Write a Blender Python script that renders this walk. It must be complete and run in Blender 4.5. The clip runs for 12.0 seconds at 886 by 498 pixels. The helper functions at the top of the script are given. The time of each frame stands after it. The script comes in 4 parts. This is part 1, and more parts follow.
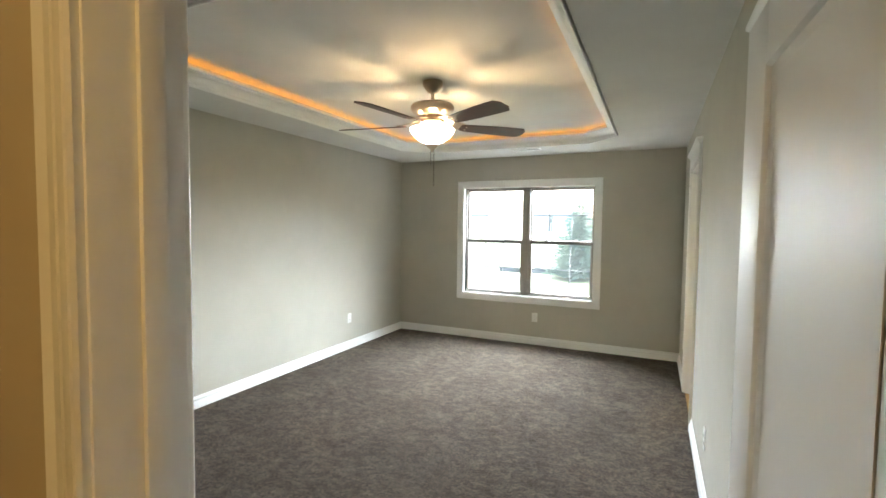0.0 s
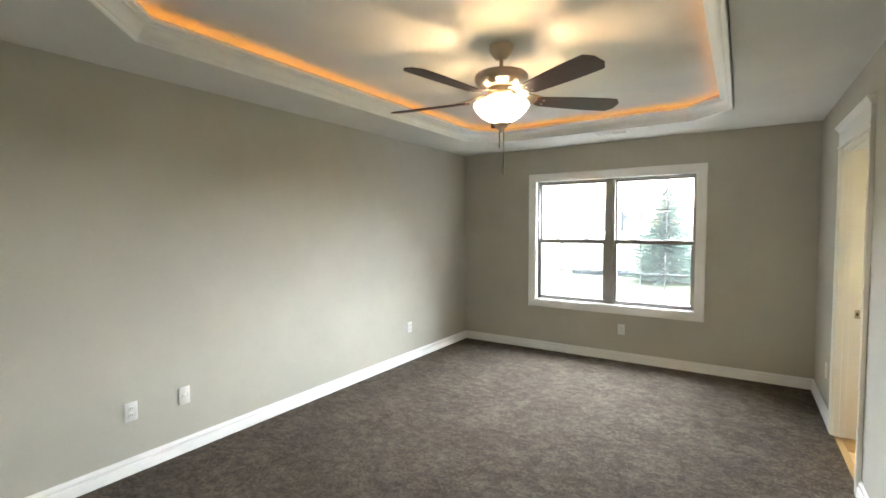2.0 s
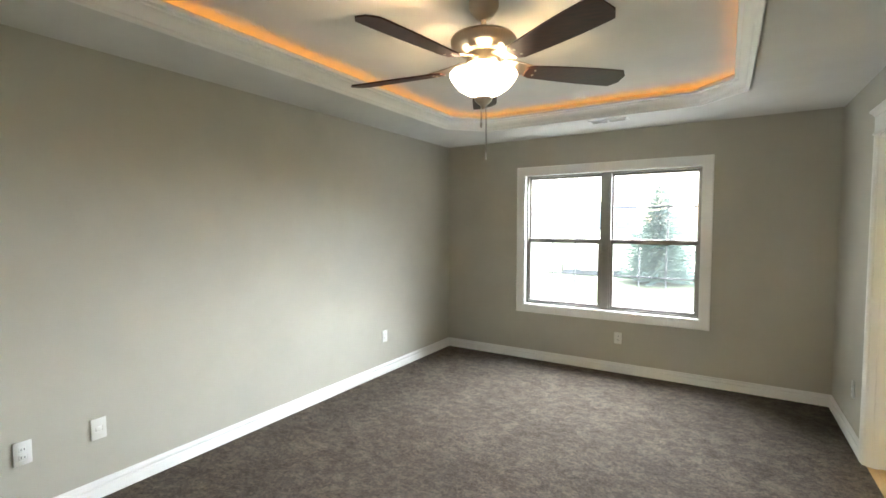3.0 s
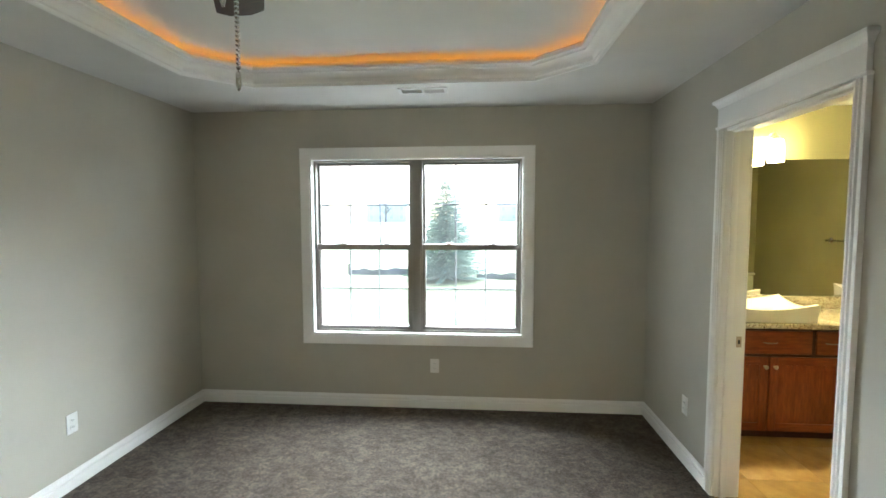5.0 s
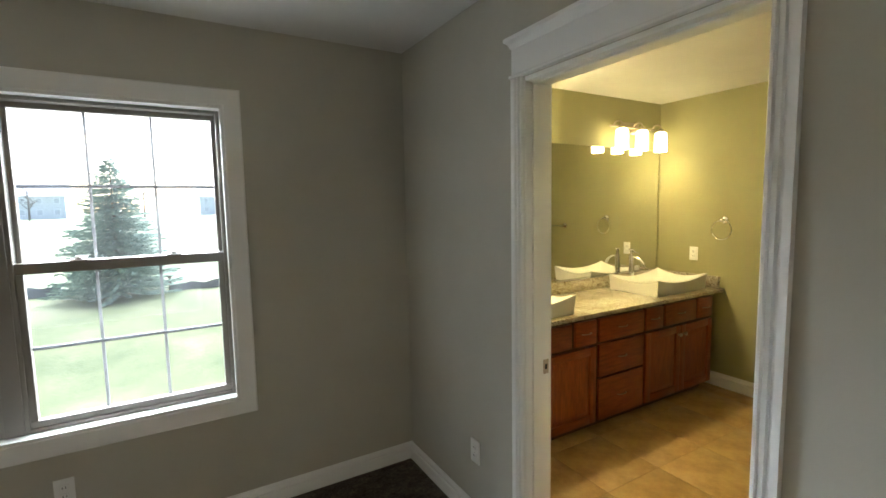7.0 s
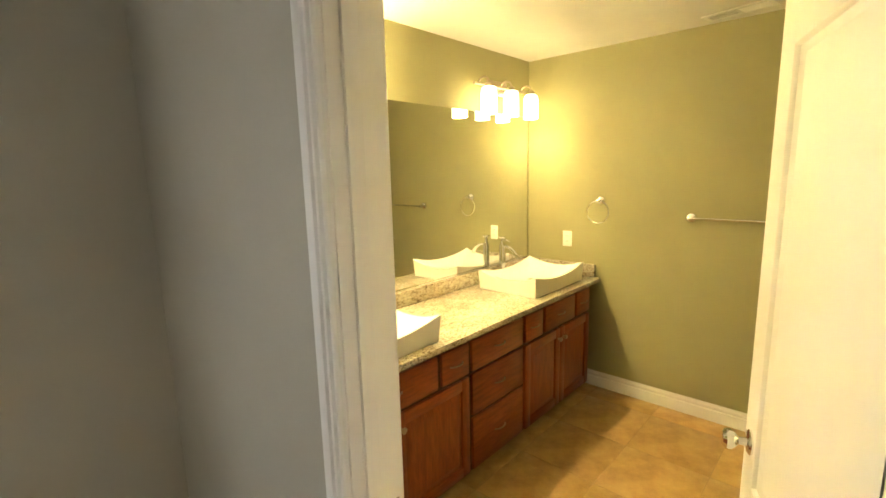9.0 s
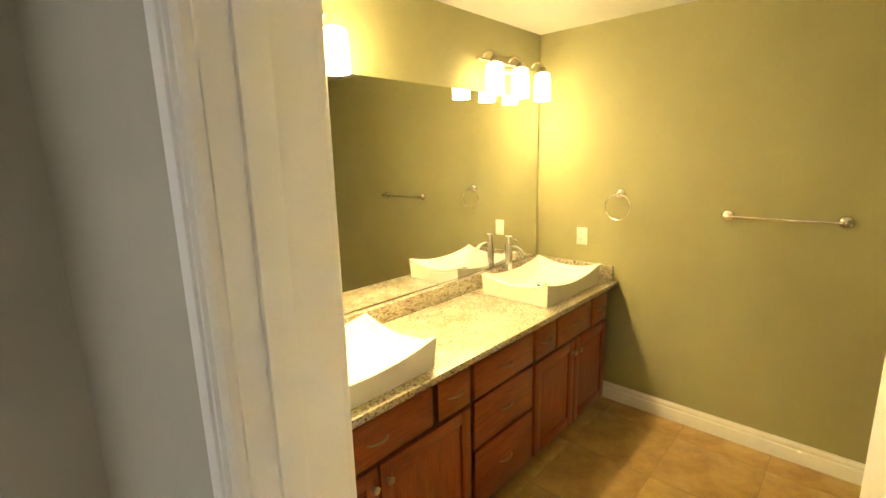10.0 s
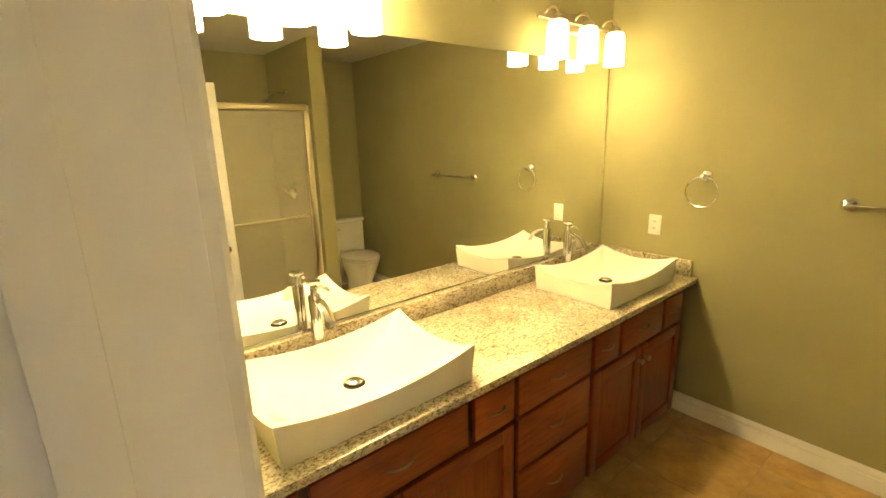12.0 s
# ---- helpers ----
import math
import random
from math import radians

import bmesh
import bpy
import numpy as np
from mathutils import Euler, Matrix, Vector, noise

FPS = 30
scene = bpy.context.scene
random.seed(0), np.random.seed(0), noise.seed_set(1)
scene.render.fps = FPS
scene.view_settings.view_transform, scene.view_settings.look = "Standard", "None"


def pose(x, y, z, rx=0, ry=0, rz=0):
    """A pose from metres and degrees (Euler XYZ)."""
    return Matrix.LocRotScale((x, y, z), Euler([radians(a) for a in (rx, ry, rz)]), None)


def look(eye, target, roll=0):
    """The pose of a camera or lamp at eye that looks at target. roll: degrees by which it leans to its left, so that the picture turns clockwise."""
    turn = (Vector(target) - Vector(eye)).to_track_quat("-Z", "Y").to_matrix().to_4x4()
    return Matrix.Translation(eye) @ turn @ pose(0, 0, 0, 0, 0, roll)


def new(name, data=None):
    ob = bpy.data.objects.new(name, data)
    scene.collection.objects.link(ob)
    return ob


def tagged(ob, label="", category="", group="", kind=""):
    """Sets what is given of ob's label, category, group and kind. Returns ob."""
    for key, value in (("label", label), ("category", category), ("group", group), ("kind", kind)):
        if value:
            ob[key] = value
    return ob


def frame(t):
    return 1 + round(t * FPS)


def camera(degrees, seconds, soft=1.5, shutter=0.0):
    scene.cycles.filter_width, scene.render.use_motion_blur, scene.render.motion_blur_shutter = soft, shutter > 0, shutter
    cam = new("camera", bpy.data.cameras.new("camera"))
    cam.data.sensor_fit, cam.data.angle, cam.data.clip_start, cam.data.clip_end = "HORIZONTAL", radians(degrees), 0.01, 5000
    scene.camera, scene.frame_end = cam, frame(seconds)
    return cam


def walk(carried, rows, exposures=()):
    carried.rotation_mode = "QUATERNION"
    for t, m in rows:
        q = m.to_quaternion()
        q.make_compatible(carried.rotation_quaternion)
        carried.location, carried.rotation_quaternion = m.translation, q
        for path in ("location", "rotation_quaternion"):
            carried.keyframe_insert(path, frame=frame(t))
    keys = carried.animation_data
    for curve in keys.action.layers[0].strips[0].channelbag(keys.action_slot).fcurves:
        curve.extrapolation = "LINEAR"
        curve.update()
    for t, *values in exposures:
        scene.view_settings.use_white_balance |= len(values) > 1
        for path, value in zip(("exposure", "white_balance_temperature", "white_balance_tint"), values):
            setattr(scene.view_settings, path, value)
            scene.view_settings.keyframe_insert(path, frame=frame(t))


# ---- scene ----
cam = camera(88.4, 12.0, soft=1.6)
PATH = [
    (0, (0.128, -0.161, 1.542), (-0.714, 1.65, 1.44), 0.7),
    (0.5, (0.054, -0.041, 1.562), (-0.811, 1.759, 1.448), 0.1),
    (1, (-0.024, 0.064, 1.55), (-0.956, 1.829, 1.432), 0.1),
    (1.5, (-0.086, 0.187, 1.52), (-1.114, 1.9, 1.407), 0.1),
    (2, (-0.159, 0.364, 1.522), (-1.253, 2.035, 1.423), -0.2),
    (2.5, (-0.234, 0.585, 1.507), (-1.34, 2.248, 1.402), -0.2),
    (4.5, (-0.792, 1.673, 1.578), (-1.224, 3.621, 1.455), 0.4),
    (5, (-0.887, 1.972, 1.583), (-1.041, 3.961, 1.446), -0.1),
    (5.5, (-0.938, 2.27, 1.578), (-0.782, 4.26, 1.454), -0.3),
    (6, (-0.95, 2.583, 1.592), (-0.484, 4.523, 1.446), -0.4),
    (6.5, (-0.888, 2.906, 1.575), (-0.129, 4.747, 1.396), -0.8),
    (7, (-0.753, 3.153, 1.574), (0.252, 4.871, 1.385), -1.1),
    (7.5, (-0.584, 3.362, 1.568), (0.616, 4.948, 1.361), -1.1),
    (9.5, (0.107, 3.945, 1.663), (1.573, 5.256, 1.303), -1.3),
    (10, (0.243, 4.053, 1.672), (1.674, 5.392, 1.272), -1.4),
    (10.5, (0.346, 4.127, 1.673), (1.717, 5.517, 1.241), -1.7),
    (11, (0.413, 4.162, 1.68), (1.724, 5.6, 1.217), -1.8),
    (11.5, (0.455, 4.181, 1.662), (1.72, 5.657, 1.189), -1.9),
    (12, (0.48, 4.203, 1.658), (1.71, 5.704, 1.175), -1.6),
]
EXPOSURES = [(0.0, 4.65, 6050, 9), (2.5, 4.55, 6150, 11), (4.5, 4.35, 5850, 6), (5.5, 4.0, 5900, 8), (6.5, 3.68, 6000, 9), (7.0, 3.58, 6050, 11), (7.5, 3.78, 6100, 12), (9.5, 4.3, 6950, 15), (10.7, 4.22, 7100, 16), (12.0, 3.93, 7350, 18)]
walk(cam, [(t, look(eye, target, roll)) for t, eye, target, roll in PATH], EXPOSURES)

# ---- light ----
world = bpy.data.worlds.new("overcast")
scene.world = world
world.use_nodes = True
wt = world.node_tree
sky = wt.nodes.new("ShaderNodeTexSky")
sky.sky_type, sky.sun_disc = "NISHITA", False
sky.sun_elevation, sky.sun_rotation = radians(39), radians(6.3)
sky.air_density, sky.dust_density, sky.ozone_density = 1.0, 2.0, 1.0
wt.links.new(sky.outputs[0], wt.nodes["Background"].inputs[0])
wt.nodes["Background"].inputs[1].default_value = 0.05

sun_data = bpy.data.lights.new("sun", "SUN")
sun_data.energy, sun_data.angle, sun_data.color = 4.6, radians(88), (0.89, 0.955, 0.965)
sun = new("sun", sun_data)
sun.matrix_world = look((1.1, 16, 8.2), (0, 6, 0))


def bulb(name, at, watts, colour, size=0.04):
    d = bpy.data.lights.new(name, "POINT")
    d.energy, d.color, d.shadow_soft_size = watts, colour, size
    o = new(name, d)
    o.location = at
    return o


FAN = Vector((-1.365, 2.84, 0))
WARM = (1.0, 0.65, 0.31)
BATH_WARM = (1.0, 0.79, 0.35)
for k in range(2):
    a = radians(44 + 180 * k)
    bulb("fan_bulb", (FAN.x + 0.030 * math.cos(a), FAN.y + 0.030 * math.sin(a), 2.192), 0.64, WARM, 0.016)
bulb("hall_bulb", (-0.1, -1.25, 2.27), 1.2, (1.0, 0.60, 0.19), 0.08)


# ---- materials ----
def material(name, colour, rough=0.5, metal=0.0, spec=0.5):
    m = bpy.data.materials.new(name)
    m.use_nodes = True
    b = m.node_tree.nodes["Principled BSDF"]
    b.inputs["Base Color"].default_value = (*colour, 1)
    b.inputs["Roughness"].default_value = rough
    b.inputs["Metallic"].default_value = metal
    b.inputs["Specular IOR Level"].default_value = spec
    return m


def coords(m, scale=(1, 1, 1)):
    n = m.node_tree.nodes
    tc, mp = n.new("ShaderNodeTexCoord"), n.new("ShaderNodeMapping")
    mp.inputs["Scale"].default_value = scale
    m.node_tree.links.new(tc.outputs["Object"], mp.inputs["Vector"])
    return mp.outputs["Vector"]


def noisy(m, vec, scale, detail=4.0, rough=0.6):
    t = m.node_tree.nodes.new("ShaderNodeTexNoise")
    t.inputs["Scale"].default_value, t.inputs["Detail"].default_value, t.inputs["Roughness"].default_value = scale, detail, rough
    m.node_tree.links.new(vec, t.inputs["Vector"])
    return t.outputs["Fac"]


def ramp(m, fac, stops):
    r = m.node_tree.nodes.new("ShaderNodeValToRGB")
    e = r.color_ramp.elements
    while len(e) < len(stops):
        e.new(0.5)
    for el, (pos, col) in zip(e, stops):
        el.position, el.color = pos, (*col, 1)
    m.node_tree.links.new(fac, r.inputs["Fac"])
    return r.outputs["Color"]


def mix(m, fac, a, b, kind="MIX"):
    x = m.node_tree.nodes.new("ShaderNodeMix")
    x.data_type, x.blend_type = "RGBA", kind
    for sock, v in ((x.inputs[0], fac), (x.inputs[6], a), (x.inputs[7], b)):
        if isinstance(v, (int, float)):
            sock.default_value = v
        elif isinstance(v, tuple):
            sock.default_value = (*v, 1)
        else:
            m.node_tree.links.new(v, sock)
    return x.outputs[2]


def to(m, socket, out):
    m.node_tree.links.new(out, m.node_tree.nodes["Principled BSDF"].inputs[socket])


def bump(m, height, strength, distance):
    b = m.node_tree.nodes.new("ShaderNodeBump")
    b.inputs["Strength"].default_value, b.inputs["Distance"].default_value = strength, distance
    m.node_tree.links.new(height, b.inputs["Height"])
    to(m, "Normal", b.outputs["Normal"])


def shade(c, k):
    return tuple(v * k for v in c)


def paint(name, colour, rough, texture=0.12, spread=0.05):
    """Rolled wall paint: faint blotches and an orange-peel relief."""
    m = material(name, colour, rough, spec=0.3)
    v = coords(m)
    to(m, "Base Color", ramp(m, noisy(m, v, 1.7, 3), [(0.3, shade(colour, 1 - spread)), (0.7, shade(colour, 1 + spread))]))
    if texture:
        bump(m, noisy(m, v, 260, 2), texture, 0.002)
    return m


WALL = paint("greige_wall_paint", (0.482, 0.463, 0.392), 0.75)
BATH_WALL = paint("khaki_wall_paint", (0.365, 0.347, 0.185), 0.6)
CEIL = paint("white_ceiling_paint", (0.71, 0.70, 0.67), 0.9, 0.5)
TRIM = paint("white_trim_enamel", (0.84, 0.84, 0.82), 0.35, 0, 0.03)
DOOR = paint("white_door_enamel", (0.72, 0.72, 0.70), 0.5, 0.06, 0.02)
HALL = paint("tan_hall_paint", (0.5, 0.44, 0.33), 0.75)
PLATE = material("white_plastic", (0.82, 0.82, 0.79), 0.35)
# near-black for solid pieces standing in for the shade inside openings
SLOT = material("dark_slot", (0.03, 0.03, 0.03), 0.6)
VINYL = paint("taupe_vinyl", (0.30, 0.28, 0.25), 0.5, 0.04)
# one bar finish in two copies: darkened as backlit, paled as washed by glare
GRILLE = material("backlit_grille_bar", (0.10, 0.105, 0.11), 0.5)
WASHED_GRILLE = material("glare_washed_grille_bar", (0.20, 0.205, 0.21), 0.6)
CHROME = material("polished_chrome", (0.78, 0.785, 0.79), 0.05, 1.0)
NICKEL = material("brushed_nickel", (0.50, 0.43, 0.35), 0.28, 1.0)
PULL = material("dull_nickel_pull", (0.34, 0.28, 0.22), 0.35, 1.0)
PORCELAIN = material("white_porcelain", (0.84, 0.83, 0.78), 0.12)
ACRYLIC = material("white_acrylic_surround", (0.78, 0.76, 0.68), 0.3)
MIRROR = material("silvered_mirror", (0.90, 0.91, 0.90), 0.0, 1.0)
SATIN = material("satin_brass_rail", (0.70, 0.62, 0.46), 0.3, 1.0)
METAL_VENT = material("white_vent_enamel", (0.76, 0.76, 0.74), 0.4)

CARPET = material("brown_cut_pile_carpet", (0.12, 0.1, 0.085), 1.0, spec=0.05)
v = coords(CARPET)
patch = ramp(CARPET, noisy(CARPET, v, 2.4, 6, 0.75), [(0.34, (0.096, 0.075, 0.057)), (0.5, (0.120, 0.095, 0.072)), (0.66, (0.150, 0.121, 0.094))])
brushed = ramp(CARPET, noisy(CARPET, coords(CARPET, (1.0, 1.25, 1.0)), 17, 4, 0.7), [(0.36, (0.68, 0.68, 0.68)), (0.5, (1, 1, 1)), (0.64, (1.4, 1.39, 1.37))])
tuft = ramp(CARPET, noisy(CARPET, v, 55, 4, 0.85), [(0.36, (0.50, 0.50, 0.50)), (0.5, (0.95, 0.95, 0.95)), (0.64, (1.5, 1.48, 1.45))])
pile = mix(CARPET, 1.0, mix(CARPET, 1.0, patch, brushed, "MULTIPLY"), tuft, "MULTIPLY")
to(CARPET, "Base Color", pile)
bump(CARPET, noisy(CARPET, v, 60, 5, 0.85), 1.0, 0.03)
CARPET.node_tree.nodes["Principled BSDF"].inputs["Sheen Weight"].default_value = 0.08

GRANITE = material("speckled_granite", (0.5, 0.45, 0.36), 0.16)
v = coords(GRANITE)
veins = noisy(GRANITE, coords(GRANITE, (1.0, 1.6, 1.6)), 55, 7, 0.8)
base = ramp(GRANITE, veins, [(0.37, (0.10, 0.072, 0.05)), (0.43, (0.36, 0.28, 0.19)), (0.48, (0.68, 0.63, 0.52)), (0.58, (0.80, 0.77, 0.68)), (0.70, (0.40, 0.33, 0.24))])
clouds = ramp(GRANITE, noisy(GRANITE, v, 5, 4, 0.6), [(0.35, (0.72, 0.66, 0.58)), (0.65, (1.05, 1.04, 1.02))])
spots = ramp(GRANITE, noisy(GRANITE, coords(GRANITE, (1.0, 1.6, 1.6)), 90, 4, 0.8), [(0.40, (0.05, 0.038, 0.03)), (0.46, (1, 1, 1))])
to(GRANITE, "Base Color", mix(GRANITE, 0.9, mix(GRANITE, 1.0, base, clouds, "MULTIPLY"), spots, "MULTIPLY"))

TILE = material("tan_floor_tile", (0.42, 0.31, 0.19), 0.45)
v = coords(TILE)
clouds = ramp(TILE, noisy(TILE, v, 4.5, 7, 0.7), [(0.30, (0.27, 0.155, 0.054)), (0.5, (0.45, 0.285, 0.108)), (0.72, (0.59, 0.40, 0.17))])
info = TILE.node_tree.nodes.new("ShaderNodeObjectInfo")
tone = ramp(TILE, info.outputs["Random"], [(0.0, (0.93, 0.93, 0.93)), (1.0, (1.06, 1.05, 1.03))])
to(TILE, "Base Color", mix(TILE, 1.0, clouds, tone, "MULTIPLY"))
bump(TILE, noisy(TILE, v, 30, 4), 0.15, 0.003)
GROUT = paint("grey_tan_grout", (0.40, 0.275, 0.135), 0.95, 0.3)


def wood(name, dark, light, rough, stretch):
    m = material(name, light, rough)
    w = coords(m, stretch)
    to(m, "Base Color", ramp(m, noisy(m, w, 9, 6, 0.65), [(0.3, dark), (0.7, light)]))
    bump(m, noisy(m, w, 40, 3), 0.05, 0.002)
    return m


CHERRY = wood("cherry_stained_wood", (0.17, 0.035, 0.010), (0.34, 0.085, 0.022), 0.3, (6, 6, 0.9))
CHERRY_FLAT = wood("cherry_stained_wood_across", (0.17, 0.035, 0.010), (0.34, 0.085, 0.022), 0.3, (0.9, 6, 6))
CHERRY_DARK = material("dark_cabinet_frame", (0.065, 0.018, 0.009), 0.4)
BLADE = wood("dark_walnut_blade", (0.030, 0.009, 0.005), (0.072, 0.022, 0.011), 0.5, (1.2, 9, 9))

GLASS = bpy.data.materials.new("glare_veiled_glass")
GLASS.use_nodes = True
gt = GLASS.node_tree
gt.nodes.clear()
out, mixs = gt.nodes.new("ShaderNodeOutputMaterial"), gt.nodes.new("ShaderNodeMixShader")
tr, gl, fr = gt.nodes.new("ShaderNodeBsdfTransparent"), gt.nodes.new("ShaderNodeBsdfGlossy"), gt.nodes.new("ShaderNodeFresnel")
gl.inputs["Roughness"].default_value = 0.0
fr.inputs["IOR"].default_value = 1.45
gt.links.new(fr.outputs[0], mixs.inputs[0])
gt.links.new(tr.outputs[0], mixs.inputs[1])
gt.links.new(gl.outputs[0], mixs.inputs[2])
# faint white scatter imitating the glare that washes out the view
veil_mix, veil = gt.nodes.new("ShaderNodeMixShader"), gt.nodes.new("ShaderNodeBsdfTranslucent")
veil_mix.inputs[0].default_value = 0.005
veil.inputs["Color"].default_value = (0.9, 0.92, 0.92, 1)
gt.links.new(mixs.outputs[0], veil_mix.inputs[1])
gt.links.new(veil.outputs[0], veil_mix.inputs[2])
gt.links.new(veil_mix.outputs[0], out.inputs[0])

OBSCURE = material("obscure_shower_glass", (0.80, 0.76, 0.64), 0.08)
v = coords(OBSCURE)
bump(OBSCURE, noisy(OBSCURE, v, 22, 1), 1.0, 0.05)
ot = OBSCURE.node_tree
omix, otr = ot.nodes.new("ShaderNodeMixShader"), ot.nodes.new("ShaderNodeBsdfTransparent")
otr.inputs["Color"].default_value = (0.92, 0.92, 0.86, 1)
omix.inputs[0].default_value = 0.24
ot.links.new(otr.outputs[0], omix.inputs[1])
ot.links.new(ot.nodes["Principled BSDF"].outputs[0], omix.inputs[2])
ot.links.new(omix.outputs[0], ot.nodes["Material Output"].inputs["Surface"])


def glow(name, colour, strength, base=(0.85, 0.83, 0.78)):
    m = material(name, base, 0.3)
    b = m.node_tree.nodes["Principled BSDF"]
    b.inputs["Emission Color"].default_value = (*colour, 1)
    b.inputs["Emission Strength"].default_value = strength
    return m


BOWL = glow("lit_frosted_bowl", (1.0, 0.80, 0.54), 0.50)
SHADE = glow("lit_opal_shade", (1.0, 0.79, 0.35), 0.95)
# same opal shade, its glow raised to spread light over the bathroom
SHADE_BOOSTED = glow("lit_opal_shade_boosted", (1.0, 0.79, 0.35), 5.0)
bt = BOWL.node_tree
bmix, btr = bt.nodes.new("ShaderNodeMixShader"), bt.nodes.new("ShaderNodeBsdfTransparent")
bmix.inputs[0].default_value = 0.86
bt.links.new(btr.outputs[0], bmix.inputs[1])
bt.links.new(bt.nodes["Principled BSDF"].outputs[0], bmix.inputs[2])
bt.links.new(bmix.outputs[0], bt.nodes["Material Output"].inputs["Surface"])
ROPE = glow("amber_rope_light", (1.0, 0.34, 0.022), 0.22)

GRASS = material("dry_lawn", (0.2, 0.2, 0.1), 1.0, spec=0.1)
v = coords(GRASS)
to(GRASS, "Base Color", ramp(GRASS, noisy(GRASS, v, 0.5, 8, 0.75), [(0.35, (0.044, 0.058, 0.026)), (0.55, (0.084, 0.090, 0.048)), (0.7, (0.132, 0.124, 0.082))]))
NEEDLE = material("blue_spruce_needles", (0.07, 0.12, 0.08), 0.8)
isl = NEEDLE.node_tree.nodes.new("ShaderNodeNewGeometry")
to(NEEDLE, "Base Color", ramp(NEEDLE, isl.outputs["Random Per Island"], [(0.0, (0.10, 0.15, 0.12)), (1.0, (0.20, 0.275, 0.225))]))
BARK = wood("grey_bark", (0.07, 0.055, 0.045), (0.16, 0.13, 0.1), 0.95, (9, 9, 1.5))
TWIG = material("bare_twigs", (0.17, 0.15, 0.14), 0.95)
isl = TWIG.node_tree.nodes.new("ShaderNodeNewGeometry")
to(TWIG, "Base Color", ramp(TWIG, isl.outputs["Random Per Island"], [(0.0, (0.11, 0.105, 0.1)), (1.0, (0.24, 0.22, 0.2))]))
FABRIC = paint("black_silt_fabric", (0.10, 0.105, 0.115), 0.8, 0.3, 0.3)
SIDING = paint("pale_blue_siding", (0.66, 0.66, 0.65), 0.8)
ROOFING = paint("grey_shingle_roof", (0.42, 0.42, 0.42), 0.9, 0.4, 0.2)
DARKPANE = material("dull_window_pane", (0.55, 0.55, 0.55), 0.9, spec=0.1)


# ---- mesh tools ----
def box(bm, x0, x1, y0, y1, z0, z1, bev=0.0, seg=2):
    vs = [bm.verts.new(c) for c in ((x0, y0, z0), (x1, y0, z0), (x1, y1, z0), (x0, y1, z0), (x0, y0, z1), (x1, y0, z1), (x1, y1, z1), (x0, y1, z1))]
    fs = [bm.faces.new([vs[i] for i in q]) for q in ((3, 2, 1, 0), (4, 5, 6, 7), (0, 1, 5, 4), (1, 2, 6, 5), (2, 3, 7, 6), (3, 0, 4, 7))]
    if bev:
        bmesh.ops.bevel(bm, geom=list({e for f in fs for e in f.edges}), offset=bev, segments=seg, affect="EDGES", profile=0.5)
    return bm


def boxed(*a, bev=0.0):
    return box(bmesh.new(), *a, bev=bev)


def loft(bm, rings, closed=True, caps=True):
    """Skin over rings of points."""
    vr = [[bm.verts.new(p) for p in r] for r in rings]
    n = len(vr[0])
    for a, b in zip(vr, vr[1:]):
        for i in range(n if closed else n - 1):
            j = (i + 1) % n
            bm.faces.new((a[i], a[j], b[j], b[i]))
    if caps:
        bm.faces.new(vr[0][::-1])
        bm.faces.new(vr[-1])
    return bm


def lathe(bm, prof, n=32, at=(0, 0, 0), axis="z", caps=True):
    rings = []
    for r, h in prof:
        ring = []
        for k in range(n):
            a = 2 * math.pi * k / n
            c, s_ = r * math.cos(a), r * math.sin(a)
            p = {"z": (c, s_, h), "y": (c, h, -s_), "x": (h, c, s_)}[axis]
            ring.append((p[0] + at[0], p[1] + at[1], p[2] + at[2]))
        rings.append(ring)
    return loft(bm, rings, True, caps)


def tube(bm, pts, r, n=10, closed=False):
    pts = [Vector(p) for p in pts]
    rings = []
    m = len(pts)
    up = Vector((0, 0, 1))
    last = None
    for i, p in enumerate(pts):
        d = (pts[(i + 1) % m] - pts[i - 1]) if closed or 0 < i < m - 1 else (pts[1] - pts[0] if i == 0 else pts[-1] - pts[-2])
        d.normalize()
        a = d.cross(last if last is not None else (up if abs(d.z) < 0.9 else Vector((1, 0, 0))))
        a.normalize()
        b = a.cross(d).normalized()
        last = b
        rr = r[i] if isinstance(r, (list, tuple)) else r
        rings.append([p + (a * math.cos(t) + b * math.sin(t)) * rr for t in (2 * math.pi * k / n for k in range(n))])
    if closed:
        rings.append(rings[0])
        return loft(bm, rings, True, False)
    return loft(bm, rings)


def molding(bm, path, prof, closed=False):
    """Sweep a profile of (out, z) along a level path with mitred corners; out points to the right of the way walked."""
    path = [Vector(p) for p in path]
    n = len(path)
    rings = []
    for i, p in enumerate(path):
        d0 = (p - path[i - 1]).normalized() if closed or i > 0 else None
        d1 = (path[(i + 1) % n] - p).normalized() if closed or i < n - 1 else None
        d0, d1 = d0 or d1, d1 or d0
        n0, n1 = Vector((d0.y, -d0.x)), Vector((d1.y, -d1.x))
        mt = (n0 + n1).normalized()
        mt /= max(0.2, mt.dot(n0))
        rings.append([(p.x + mt.x * o, p.y + mt.y * o, z) for o, z in prof])
    if closed:
        rings.append(rings[0])
    return loft(bm, rings, True, not closed)


def upright(bm, origin, across, out, prof, z0, z1):
    """A standing trim board: profile of (u, v) along the unit ways across and out."""
    o, a, b = Vector(origin), Vector(across), Vector(out)
    return loft(bm, [[(o + a * u + b * w).to_3d() + Vector((0, 0, z)) for u, w in prof] for z in (z0, z1)])


